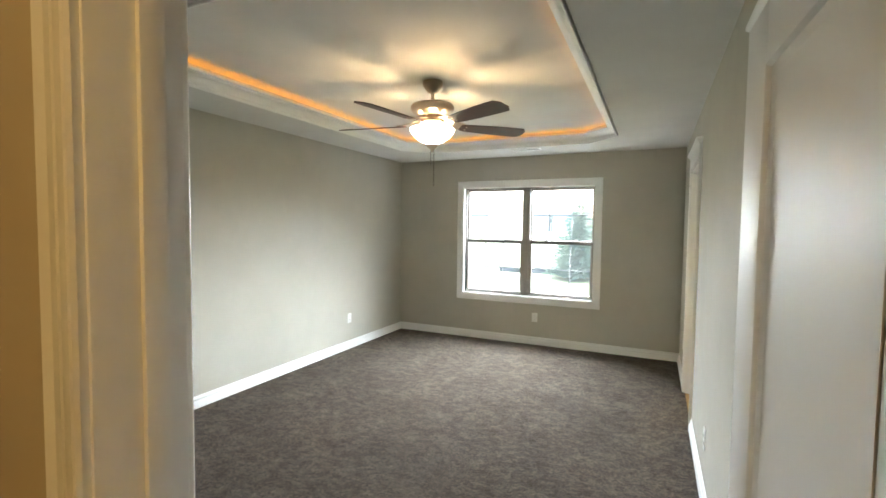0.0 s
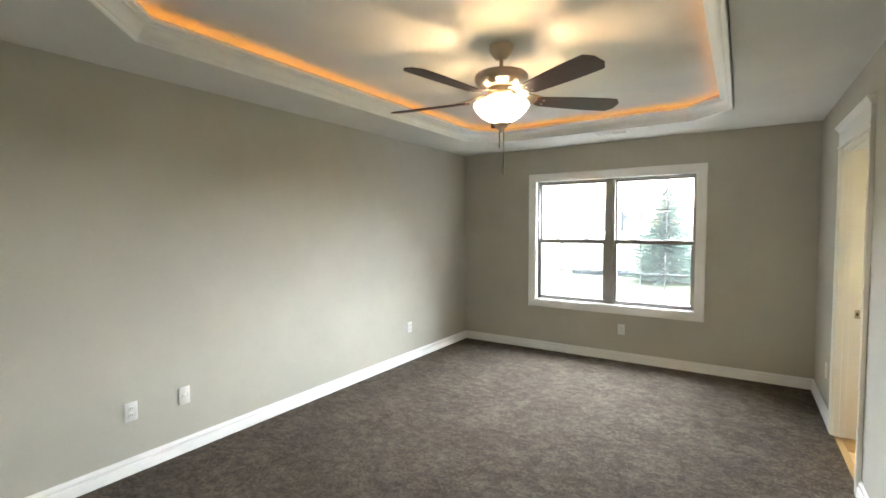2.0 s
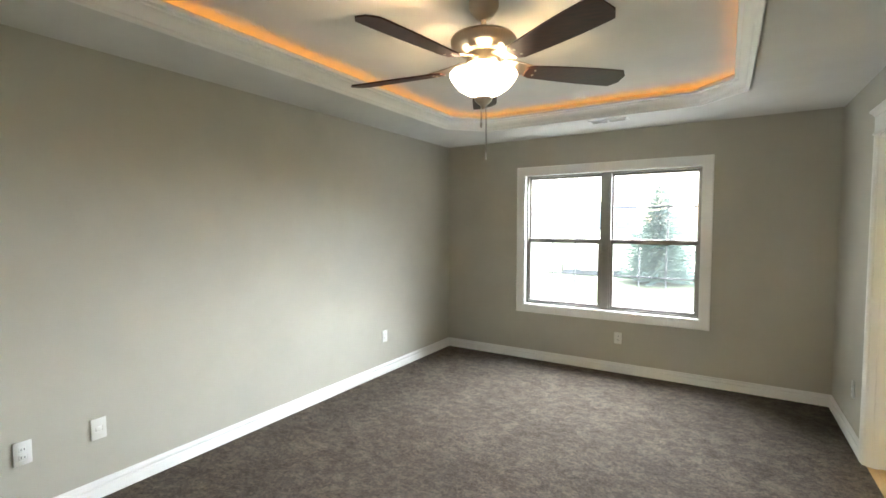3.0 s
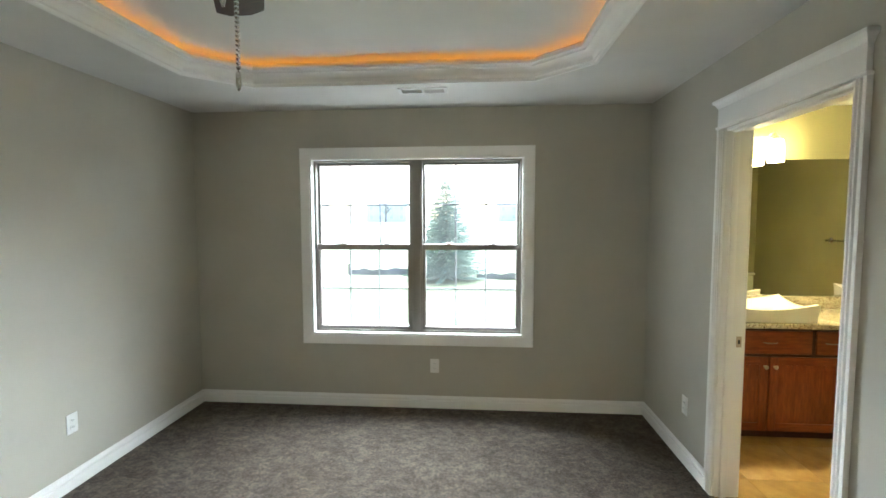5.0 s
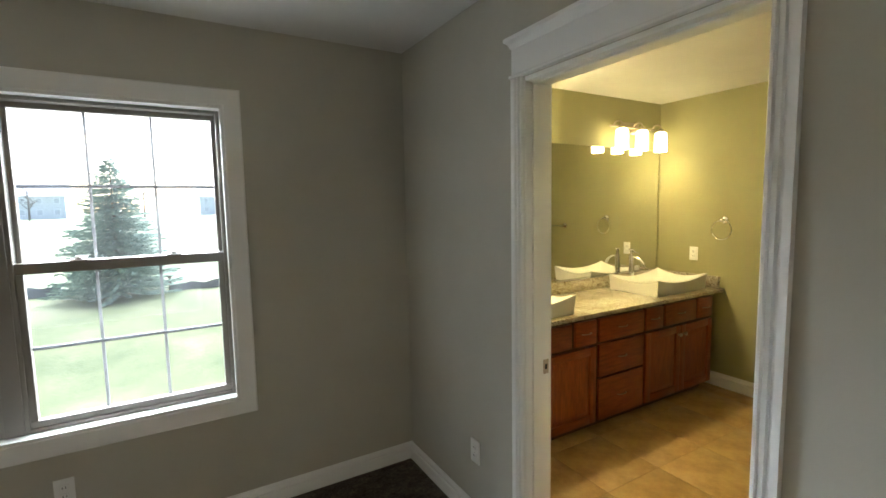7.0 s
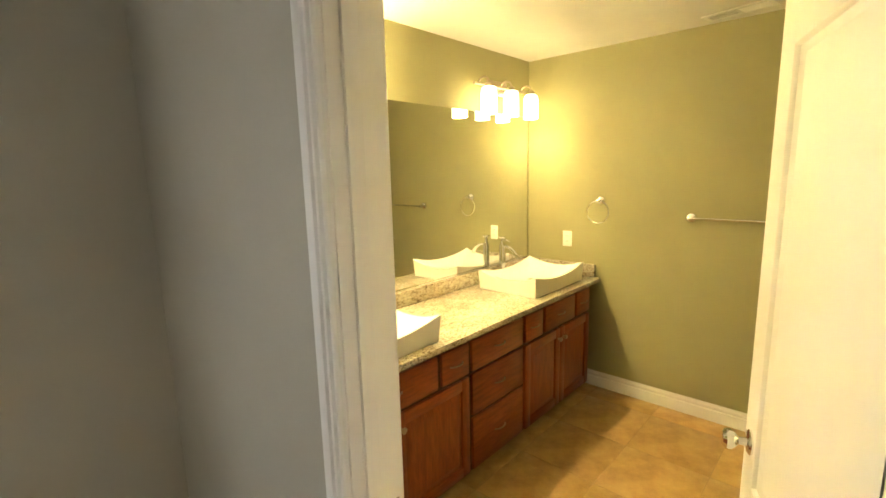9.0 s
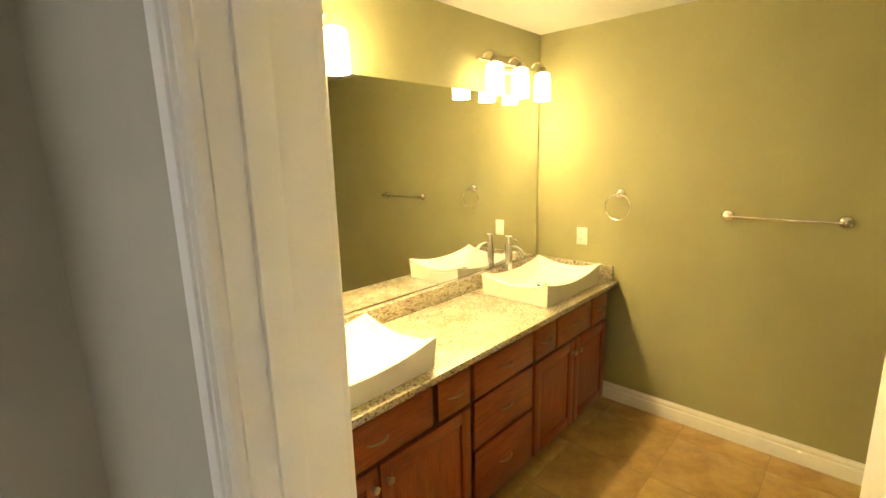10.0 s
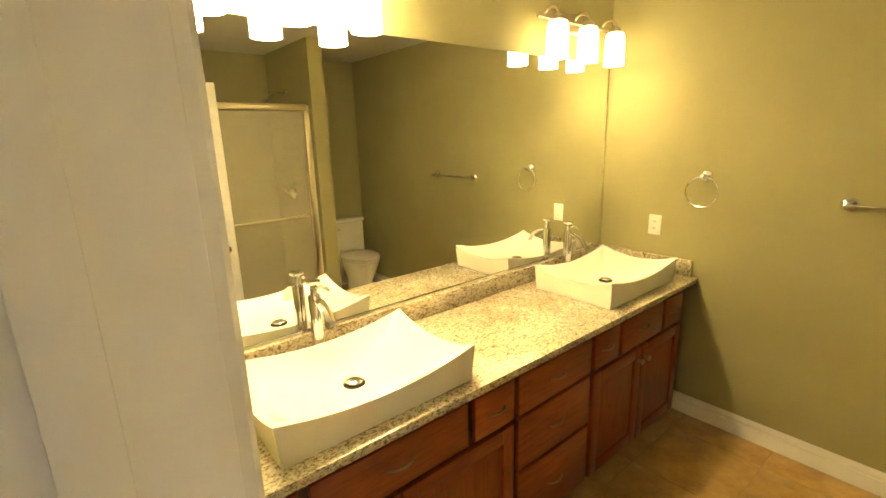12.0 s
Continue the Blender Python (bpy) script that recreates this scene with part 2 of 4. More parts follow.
def finish(name, bm, mat, angle=35):
    bmesh.ops.recalc_face_normals(bm, faces=bm.faces)
    me = bpy.data.meshes.new(name)
    bm.to_mesh(me)
    bm.free()
    for p in me.polygons:
        p.use_smooth = True
    me.set_sharp_from_angle(angle=radians(angle))
    me.materials.append(mat)
    return new(name, me)


def part(name, bm, mat, parent, label=""):
    o = finish(name, bm, mat)
    o.parent = parent
    return tagged(o, label)


def thing(name, label, category, at=(0, 0, 0), group="", kind="", turn=0):
    e = new(name)
    e.empty_display_size = 0.1
    e.matrix_world = pose(*at, 0, 0, turn)
    return tagged(e, label, category, group, kind)


def setting(name, bm, mat, label, category="wall"):
    return tagged(finish(name, bm, mat), label, category, kind="structure")


# ---- the plan ----
WEST, EAST, EAST2 = -3.21, 0.418, 0.540      # bedroom walls; the bathroom side of the east one
SOUTH, SOUTH2, NORTH = 0.272, 0.152, 5.58
H, TRAY = 2.44, 2.58
FLOOR = 0.036                                # top of the carpet pile
BX1, BY1, BY0 = 3.068, 5.765, 2.70            # bathroom
DOOR_Y0, DOOR_Y1, HEAD = 3.672, 4.530, 2.053
BF = 0.034                                   # top of the bathroom tiles
CLO_Y0, CLO_Y1 = 0.815, 1.575                  # closet doorway
ENT_X0, ENT_X1 = -0.498, 0.365                # entry doorway
WX0, WX1, WZ0, WZ1 = -2.242, -0.528, 0.632, 2.062

# floors
setting("floor_bedroom", boxed(WEST - 0.15, EAST + 0.005, SOUTH2, NORTH + 0.17, -0.12, FLOOR), CARPET, "brown cut pile carpet with brushed lighter patches", "floor")
setting("floor_hall", boxed(-2.2, 1.6, -3.0, SOUTH2, -0.12, FLOOR - 0.001), CARPET, "brown carpet of the hall", "floor")
bath_floor = setting("floor_bathroom", boxed(EAST + 0.005, BX1 + 0.15, BY0 - 0.15, BY1 + 0.17, -0.12, BF - 0.0015), GROUT, "tan square ceramic floor tiles with narrow joints", "floor")
setting("floor_closet", boxed(EAST + 0.005, 1.75, 0.1, 2.0, -0.12, FLOOR - 0.001), CARPET, "brown closet carpet", "floor")

# walls
bm = bmesh.new()
y0, y1 = NORTH, NORTH + 0.17
box(bm, WEST - 0.15, WX0, y0, y1, 0, 2.9)
box(bm, WX1, EAST2, y0, y1, 0, 2.9)
box(bm, WX0, WX1, y0, y1, 0, WZ0)
box(bm, WX0, WX1, y0, y1, WZ1, 2.9)
setting("wall_north", bm, WALL, "greige painted wall round the double window")
setting("wall_west", boxed(WEST - 0.15, WEST, SOUTH2, NORTH, 0, 2.9), WALL, "greige painted long bedroom wall")
bm = bmesh.new()
for a, b in ((SOUTH2, CLO_Y0), (CLO_Y1, DOOR_Y0), (DOOR_Y1, NORTH)):
    box(bm, EAST, (EAST + EAST2) / 2, a, b, 0, 2.9)
for a, b in ((CLO_Y0, CLO_Y1), (DOOR_Y0, DOOR_Y1)):
    box(bm, EAST, (EAST + EAST2) / 2, a, b, HEAD, 2.9)
setting("wall_east", bm, WALL, "greige painted wall with two cased doorways")
bm = bmesh.new()
mid = (EAST + EAST2) / 2
for a, b in ((BY0 - 0.15, DOOR_Y0), (DOOR_Y1, BY1)):
    box(bm, mid, EAST2, a, b, 0, 2.9)
box(bm, mid, EAST2, DOOR_Y0, DOOR_Y1, HEAD, 2.9)
setting("wall_bathroom_west", bm, BATH_WALL, "khaki painted bathroom wall beside the doorway")
bm = bmesh.new()
box(bm, WEST - 0.15, ENT_X0, (SOUTH + SOUTH2) / 2, SOUTH, 0, 2.9)
box(bm, ENT_X1, EAST, (SOUTH + SOUTH2) / 2, SOUTH, 0, 2.9)
box(bm, ENT_X0, ENT_X1, (SOUTH + SOUTH2) / 2, SOUTH, HEAD, 2.9)
setting("wall_south", bm, WALL, "greige painted wall with the entry doorway")
bm = bmesh.new()
box(bm, -2.2, ENT_X0, SOUTH2, (SOUTH + SOUTH2) / 2, 0, 2.9)
box(bm, ENT_X1, EAST, SOUTH2, (SOUTH + SOUTH2) / 2, 0, 2.9)
box(bm, ENT_X0, ENT_X1, SOUTH2, (SOUTH + SOUTH2) / 2, HEAD, 2.9)
box(bm, EAST, 1.6, 0.04, SOUTH2, 0, 2.9)
setting("wall_hall_north", bm, HALL, "tan painted hall wall with the entry doorway")
setting("wall_hall_west", boxed(-2.3, -2.2, -3.0, SOUTH2, 0, 2.9), HALL, "plain tan painted hall wall")
setting("wall_hall_east", boxed(1.6, 1.7, -3.0, SOUTH2, 0, 2.9), HALL, "plain tan painted hall wall")
setting("wall_hall_south", boxed(-2.3, 1.7, -3.1, -3.0, 0, 2.9), HALL, "plain tan painted hall wall")
setting("wall_bathroom_north", boxed(EAST2, BX1 + 0.15, BY1, BY1 + 0.17, 0, 2.9), BATH_WALL, "khaki painted wall behind the vanity")
setting("wall_bathroom_east", boxed(BX1, BX1 + 0.15, BY0 - 0.15, BY1, 0, 2.9), BATH_WALL, "khaki painted bathroom wall with towel rail")
setting("wall_bathroom_south", boxed(EAST2, BX1, BY0 - 0.15, BY0, 0, 2.9), BATH_WALL, "khaki painted wall behind the toilet and shower")
setting("wall_shower_partition", boxed(2.14, 2.265, BY0, 3.66, 0, H), BATH_WALL, "khaki painted partition between shower and toilet")
bm = bmesh.new()
box(bm, mid, EAST2, 0.14, CLO_Y0, 0, 2.9)
box(bm, mid, EAST2, CLO_Y1, 2.0, 0, 2.9)
box(bm, mid, EAST2, CLO_Y0, CLO_Y1, HEAD, 2.9)
box(bm, 1.7, 1.8, 0.14, 2.0, 0, 2.9)
box(bm, EAST2, 1.8, 2.0, 2.1, 0, 2.9)
setting("wall_closet", bm, HALL, "tan painted walls of the dark closet")

# ceilings: a flat soffit with an eight-sided raised tray
TX0, TX1, TY0, TY1, CH = -2.65, -0.237, 1.14, 4.905, 0.30


def octagon(g):
    x0, x1, y0_, y1_ = TX0 - g, TX1 + g, TY0 - g, TY1 + g
    c = CH + g * 0.586
    return [(x0 + c, y0_), (x1 - c, y0_), (x1, y0_ + c), (x1, y1_ - c), (x1 - c, y1_), (x0 + c, y1_), (x0, y1_ - c), (x0, y0_ + c)]


bm = bmesh.new()
inner = octagon(0.012)
ox0, ox1, oy0, oy1 = WEST - 0.15, EAST, SOUTH2, NORTH + 0.17
outer = [(inner[0][0], oy0), (inner[1][0], oy0), (ox1, inner[2][1]), (ox1, inner[3][1]), (inner[4][0], oy1), (inner[5][0], oy1), (ox0, inner[6][1]), (ox0, inner[7][1])]
corner = {1: (ox1, oy0), 3: (ox1, oy1), 5: (ox0, oy1), 7: (ox0, oy0)}
for z in (H, H + 0.03):
    vi = [bm.verts.new((x, y, z)) for x, y in inner]
    vo = [bm.verts.new((x, y, z)) for x, y in outer]
    for i in range(8):
        j = (i + 1) % 8
        if i in corner:
            bm.faces.new((vi[i], vo[i], bm.verts.new((*corner[i], z)), vo[j], vi[j]))
        else:
            bm.faces.new((vi[i], vo[i], vo[j], vi[j]))
setting("ceiling_soffit", bm, CEIL, "white textured lower ceiling round the tray", "ceiling")
bm = bmesh.new()
wall_ring = octagon(0.002)
loft(bm, [[(x, y, z) for x, y in wall_ring] for z in (H + 0.03, TRAY + 0.02)], True, False)
setting("ceiling_tray_side", bm, CEIL, "white sides of the raised tray ceiling", "ceiling")
setting("ceiling_tray", boxed(TX0 - 0.25, TX1 + 0.25, TY0 - 0.25, TY1 + 0.25, TRAY, TRAY + 0.05), CEIL, "white raised tray ceiling above the fan", "ceiling")
setting("ceiling_roof", boxed(-3.4, 3.4, -3.2, 6.0, 2.9, 2.95), CEIL, "plain slab above the ceilings", "ceiling")
setting("ceiling_bathroom", boxed(EAST, BX1, BY0, BY1, H, H + 0.04), CEIL, "white bathroom ceiling", "ceiling")
setting("ceiling_hall", boxed(-2.2, 1.6, -3.0, SOUTH2, H, H + 0.04), CEIL, "white hall ceiling", "ceiling")
setting("ceiling_closet", boxed(EAST, 1.7, 0.14, 2.0, H, H + 0.04), CEIL, "white closet ceiling", "ceiling")

# crown round the tray, walked so that its right side is the open middle
CROWN = [(-0.004, H + 0.031), (-0.004, H - 0.010), (0.000, H - 0.014), (0.005, H - 0.013), (0.010, H - 0.008), (0.012, H + 0.002), (0.018, H + 0.006), (0.022, H + 0.009),
         (0.026, H + 0.022), (0.034, H + 0.036), (0.046, H + 0.048), (0.060, H + 0.056), (0.068, H + 0.058), (0.070, H + 0.066), (0.080, H + 0.069), (0.090, H + 0.072),
         (0.092, H + 0.092), (0.086, H + 0.094), (0.080, H + 0.090), (0.074, H + 0.078), (0.040, H + 0.064), (-0.003, H + 0.060)]
bm = bmesh.new()
molding(bm, octagon(0.0)[::-1], CROWN, True)
setting("trim_crown", bm, TRIM, "white crown moulding round the tray", "trim")
bm = bmesh.new()
tube(bm, [(x, y, H + 0.073) for x, y in octagon(-0.040)], 0.006, 8, True)
rope = finish("rope_light", bm, ROPE)
tagged(rope, "amber rope light lying on the tray ledge", "rope light")

# baseboards
BASE = [(0, 0), (0.018, 0), (0.018, 0.090), (0.015, 0.096), (0.008, 0.098), (0.008, 0.105), (0.012, 0.108), (0.012, 0.117), (0.008, 0.126), (0.004, 0.129), (0.004, 0.136), (0, 0.136)]
CW = 0.045


def baseboard(name, path, label="white moulded baseboard", z0=0.0):
    bm = bmesh.new()
    molding(bm, path, [(o, z + z0) for o, z in BASE])
    setting(name, bm, TRIM, label, "baseboard")


baseboard("baseboard", [(ENT_X0 - CW, SOUTH), (WEST, SOUTH), (WEST, NORTH), (EAST, NORTH), (EAST, DOOR_Y1 + CW)])
baseboard("baseboard", [(EAST, DOOR_Y0 - CW), (EAST, CLO_Y1 + CW)])
baseboard("baseboard", [(BX1, BY1 - 0.02), (BX1, BY0), (2.265, BY0), (2.265, 3.66), (2.14, 3.66)], "cream lit bathroom baseboard", 0.010)
baseboard("baseboard", [(EAST2, DOOR_Y1 + CW), (EAST2, 5.17)], "cream lit bathroom baseboard", 0.010)

# casings
CASE = [(0, 0), (0, 0.012), (0.004, 0.017), (0.011, 0.017), (0.014, 0.008), (0.020, 0.008), (0.023, 0.018), (0.030, 0.018), (0.033, 0.008),
        (0.040, 0.008), (0.043, 0.018), (0.054, 0.021), (0.062, 0.021), (0.062, 0)]


def doorway(name, lo, hi, face, back, axis, fdir, label, far_trim=True):
    """Jambs, stops, fluted casings and a built-up head for a doorway in the wall between face and back."""
    top = thing(name, label, "door frame", kind="structure")

    def P(a, d):
        return Vector((d, a)) if axis == "y" else Vector((a, d))

    def slab(nm, a0, a1, d0, d1, z0, z1, bev=0.0015):
        p, q = P(a0, d0), P(a1, d1)
        bm = boxed(min(p.x, q.x), max(p.x, q.x), min(p.y, q.y), max(p.y, q.y), z0, z1, bev=bev)
        part(nm, bm, TRIM, top)

    j = 0.018
    lo_d, hi_d = min(face, back) - 0.002, max(face, back) + 0.002
    slab("jamb", lo, lo + j, lo_d, hi_d, 0, HEAD)
    slab("jamb", hi - j, hi, lo_d, hi_d, 0, HEAD)
    slab("head_jamb", lo, hi, lo_d, hi_d, HEAD - j, HEAD - 0.0005)
    m0 = face + (back - face) * 0.24
    m1 = face + (back - face) * 0.52
    slab("stop", lo + j, lo + j + 0.009, m0, m1, 0, HEAD - j, 0.0012)
    slab("stop", hi - j - 0.009, hi - j, m0, m1, 0, HEAD - j, 0.0012)
    slab("head_stop", lo + j + 0.009, hi - j - 0.009, m0, m1, HEAD - j - 0.009, HEAD - j, 0.0012)
    for d, sgn in ((face, fdir), (back, -fdir)):
        if d == back and not far_trim:
            continue
        outv = P(0, sgn)
        for a, way in ((lo + 0.013, -1), (hi - 0.013, 1)):
            bm = bmesh.new()
            upright(bm, P(a, d), P(way, 0), outv, CASE, 0, HEAD)
            part("casing", bm, TRIM, top)
        t0, t1 = lo - 0.044, hi + 0.044
        dd = lambda k: d + sgn * k
        slab("head_bead", t0 - 0.012, t1 + 0.012, d, dd(0.028), HEAD, HEAD + 0.014, 0.005)
        slab("head_frieze", t0, t1, d, dd(0.021), HEAD + 0.014, HEAD + 0.108)
        bm = bmesh.new()
        rings = []
        for z, o in ((0.108, 0.021), (0.113, 0.026), (0.118, 0.027), (0.128, 0.032), (0.136, 0.042), (0.140, 0.043), (0.150, 0.043)):
            e = o - 0.021
            a0, a1 = P(t0 - e, d), P(t1 + e, d)
            b0, b1 = P(t0 - e, dd(o)), P(t1 + e, dd(o))
            rings.append([(q.x, q.y, HEAD + z) for q in (a0, a1, b1, b0)])
        loft(bm, rings)
        part("head_crown", bm, TRIM, top)
    return top


frame_1 = doorway("door_1", DOOR_Y0, DOOR_Y1, EAST, EAST2, "y", -1, "white cased doorway with fluted trim and built-up head")
doorway("door_2", CLO_Y0, CLO_Y1, EAST, EAST2, "y", -1, "white cased closet doorway, dark inside", False)
doorway("door_3", ENT_X0, ENT_X1, SOUTH, SOUTH2, "x", 1, "white cased entry doorway with fluted trim")


def panel_door(name, width, at, turn, label, knob_metal, knob_z=0.93, stile=0.115):
    """A leaf along local +x from the hinge, with two recessed panels on each face; a round knob both sides."""
    top = thing(name, label, "door", at, turn=turn)
    T, HD = 0.035, 2.028
    rails = ((0.0, 0.22), (0.70, 0.83), (1.895, HD))
    for x0, x1 in ((0, stile), (width - stile, width)):
        part("stile", boxed(x0, x1, -T, 0, 0.05, HD, bev=0.002), DOOR, top)
    for z0, z1 in rails:
        part("rail", boxed(stile, width - stile, -T, 0, max(z0, 0.05), z1, bev=0.0), DOOR, top)
    for z0, z1 in ((0.22, 0.70), (0.83, 1.895)):
        bm = bmesh.new()
        box(bm, stile, width - stile, -T + 0.014, -0.014, z0, z1)
        for face, s_ in ((-0.014, 1), (-T + 0.014, -1)):
            x0, x1 = stile, width - stile
            rings = [[(x, face + s_ * dpt, z) for x, z in ((x0 + g, z0 + g), (x1 - g, z0 + g), (x1 - g, z1 - g), (x0 + g, z1 - g))] for g, dpt in ((0, 0.016), (0.005, 0.0165), (0.009, 0.013), (0.012, 0.007), (0.020, 0.004), (0.028, 0.0005))]
            loft(bm, rings, True, False)
        part("panel", bm, DOOR, top)
    for s_, face in ((1, 0), (-1, -T)):
        bm = bmesh.new()
        prof = [(0.032, 0), (0.032, 0.004), (0.026, 0.008), (0.011, 0.010), (0.010, 0.028), (0.020, 0.036), (0.027, 0.046), (0.027, 0.056), (0.018, 0.064), (0.001, 0.066)]
        lathe(bm, [(r, face + s_ * h) for r, h in prof], 24, (width - 0.065, 0, knob_z), "y")
        part("knob", bm, knob_metal, top, "polished metal knob")
    for z in (0.22, 1.03, 1.76):
        part("hinge", boxed(-0.006, 0.003, -T - 0.004, 0.004, z - 0.045, z + 0.045, bev=0.001), NICKEL, top, "nickel hinge")
    return top


panel_door("entry_door", 0.90, (ENT_X1 - 0.004, SOUTH + 0.024, 0), 92.5, "white glossy panel door standing open against the wall", NICKEL, 0.82, 0.18)
panel_door("bathroom_door", 0.81, (EAST2 + 0.026, DOOR_Y0 + 0.062, 0.0), 18.9, "white panel door standing open into the bathroom", CHROME)
for z in (0.24, 1.05, 1.78):
    part("hinge_plate", boxed(EAST2 - 0.036, EAST2 + 0.001, DOOR_Y0 + 0.018, DOOR_Y0 + 0.0205, z - 0.045, z + 0.045, bev=0.0008), NICKEL, frame_1, "nickel hinge plate")
strike = thing("strike_plate", "small metal strike plate on the doorway jamb", "strike plate", (EAST2 - 0.020, DOOR_Y1 - 0.018, 0.91))
part("plate", boxed(-0.014, 0.014, -0.002, 0.0, -0.03, 0.03, bev=0.0008), NICKEL, strike)
part("latch_hole", boxed(-0.006, 0.006, -0.0026, -0.0021, -0.011, 0.011), SLOT, strike)

# ---- window ----
win = thing("window_1", "taupe double-hung twin window in white casing", "window", kind="structure")
CASEF = [(0, 0), (0, 0.012), (0.008, 0.016), (0.055, 0.018), (0.072, 0.019), (0.078, 0.014), (0.078, 0)]
rings = []
for x, z, sx, sz in ((WX0, WZ0, -1, -1), (WX1, WZ0, 1, -1), (WX1, WZ1, 1, 1), (WX0, WZ1, -1, 1)):
    rings.append([(x + sx * u, NORTH - w, z + sz * u) for u, w in CASEF])
bm = bmesh.new()
loft(bm, rings + rings[:1], True, False)
part("casing", bm, TRIM, win)
REV = 0.085
for nm, a in (("reveal", (WX0, WX0 + 0.014, NORTH - 0.008, NORTH + REV, WZ0 + 0.014, WZ1 - 0.014)), ("reveal", (WX1 - 0.014, WX1, NORTH - 0.008, NORTH + REV, WZ0 + 0.014, WZ1 - 0.014)),
              ("reveal", (WX0, WX1, NORTH - 0.008, NORTH + REV, WZ1 - 0.014, WZ1)), ("sill", (WX0, WX1, NORTH - 0.008, NORTH + REV, WZ0, WZ0 + 0.014))):
    part(nm, boxed(*a), TRIM, win)
MX = (WX0 + WX1) / 2
FY0, FY1 = NORTH + 0.055, NORTH + 0.165
part("mullion", boxed(MX - 0.032, MX + 0.032, FY0 - 0.006, FY1, WZ0 + 0.014, WZ1 - 0.014, bev=0.003), VINYL, win)
MEET = 1.352
for ux0, ux1 in ((WX0 + 0.014, MX - 0.032), (MX + 0.032, WX1 - 0.014)):
    z0, z1 = WZ0 + 0.014, WZ1 - 0.014
    for nm, a in (("frame_side", (ux0, ux0 + 0.016, FY0, FY1, z0, z1)), ("frame_side", (ux1 - 0.016, ux1, FY0, FY1, z0, z1)),
                  ("frame_head", (ux0 + 0.016, ux1 - 0.016, FY0, FY1, z1 - 0.016, z1)), ("frame_foot", (ux0 + 0.016, ux1 - 0.016, FY0, FY1, z0, z0 + 0.018))):
        part(nm, boxed(*a, bev=0.0015), VINYL, win)
    gx0, gx1 = ux0 + 0.016, ux1 - 0.016
    for s0, s1, sy, low in ((z0 + 0.018, MEET + 0.016, FY0 + 0.008, True), (MEET - 0.016, z1 - 0.016, FY0 + 0.052, False)):
        lo_r, hi_r, side = (0.028, 0.046, 0.026) if low else (0.032, 0.022, 0.018)
        part("sash_bottom_rail", boxed(gx0, gx1, sy, sy + 0.036, s0, s0 + lo_r, bev=0.003), VINYL, win)
        part("sash_top_rail", boxed(gx0, gx1, sy, sy + 0.036, s1 - hi_r, s1, bev=0.003), VINYL, win)
        for a, b in ((gx0, gx0 + side), (gx1 - side, gx1)):
            part("sash_stile", boxed(a, b, sy, sy + 0.036, s0 + lo_r, s1 - hi_r, bev=0.003), VINYL, win)
        px0, px1, pz0, pz1 = gx0 + side, gx1 - side, s0 + lo_r, s1 - hi_r
        pane = part("pane", boxed(px0, px1, sy + 0.016, sy + 0.020, pz0, pz1), GLASS, win, "clear glass pane")
        pane.visible_shadow = False
        zc = (pz0 + pz1) / 2 - (0.008 if low else 0)
        part("grille_bar", boxed(px0, px1, sy + 0.023, sy + 0.029, zc - 0.007, zc + 0.007), GRILLE, win)
        for k in (1, 2):
            xk = px0 + (px1 - px0) * k / 3
            part("grille_bar", boxed(xk - 0.006, xk + 0.006, sy + 0.0235, sy + 0.0285, pz0, pz1), WASHED_GRILLE, win)
    for fx in (0.27, 0.73):
        xk = gx0 + (gx1 - gx0) * fx
        bm = bmesh.new()
        box(bm, xk - 0.03, xk + 0.03, FY0 + 0.010, FY0 + 0.036, MEET + 0.016, MEET + 0.022, bev=0.002)
        lathe(bm, [(0.011, MEET + 0.022), (0.011, MEET + 0.032), (0.007, MEET + 0.035)], 14, (xk, FY0 + 0.023, 0))
        box(bm, xk - 0.005, xk + 0.034, FY0 + 0.010, FY0 + 0.020, MEET + 0.026, MEET + 0.033, bev=0.002)
        part("sash_lock", bm, PLATE, win, "pale sash lock")


# ---- outlets and vents ----
def outlet(at, turn, label, sockets=2, w=0.072, h=0.115):
    """A wall plate facing local -y."""
    o = thing("wall_outlet", label, "outlet", at, turn=turn, group="wall outlets")
    part("plate", boxed(-w / 2, w / 2, -0.006, 0, -h / 2, h / 2, bev=0.0025), PLATE, o)
    for k in range(sockets):
        z = (0.5 - k) * 0.039 if sockets == 2 else 0
        s_ = part("socket", boxed(-0.016, 0.016, -0.0085, -0.0055, z - 0.014, z + 0.014, bev=0.003), PLATE, o)
        if sockets == 2:
            for dx in (-0.006, 0.006):
                part("slot", boxed(dx - 0.0013, dx + 0.0013, -0.0091, -0.0086, z - 0.004, z + 0.005), SLOT, s_)
    return o


outlet((WEST, 4.34, 0.41), 90, "white duplex outlet low on the greige wall")
outlet((WEST, 1.585, 0.415), 90, "white duplex outlet with dark sockets on the greige wall")
outlet((WEST, 1.90, 0.415), 90, "white cable plate low on the greige wall", 1)
outlet((-1.236, NORTH, 0.385), 0, "white duplex outlet under the window")
outlet((EAST, 4.88, 0.40), -90, "white duplex outlet beside the doorway")
outlet((EAST, 2.72, 0.37), -90, "white duplex outlet low between two doorways")
outlet((BX1, 5.421, 1.126), -90, "cream duplex outlet above the granite counter")


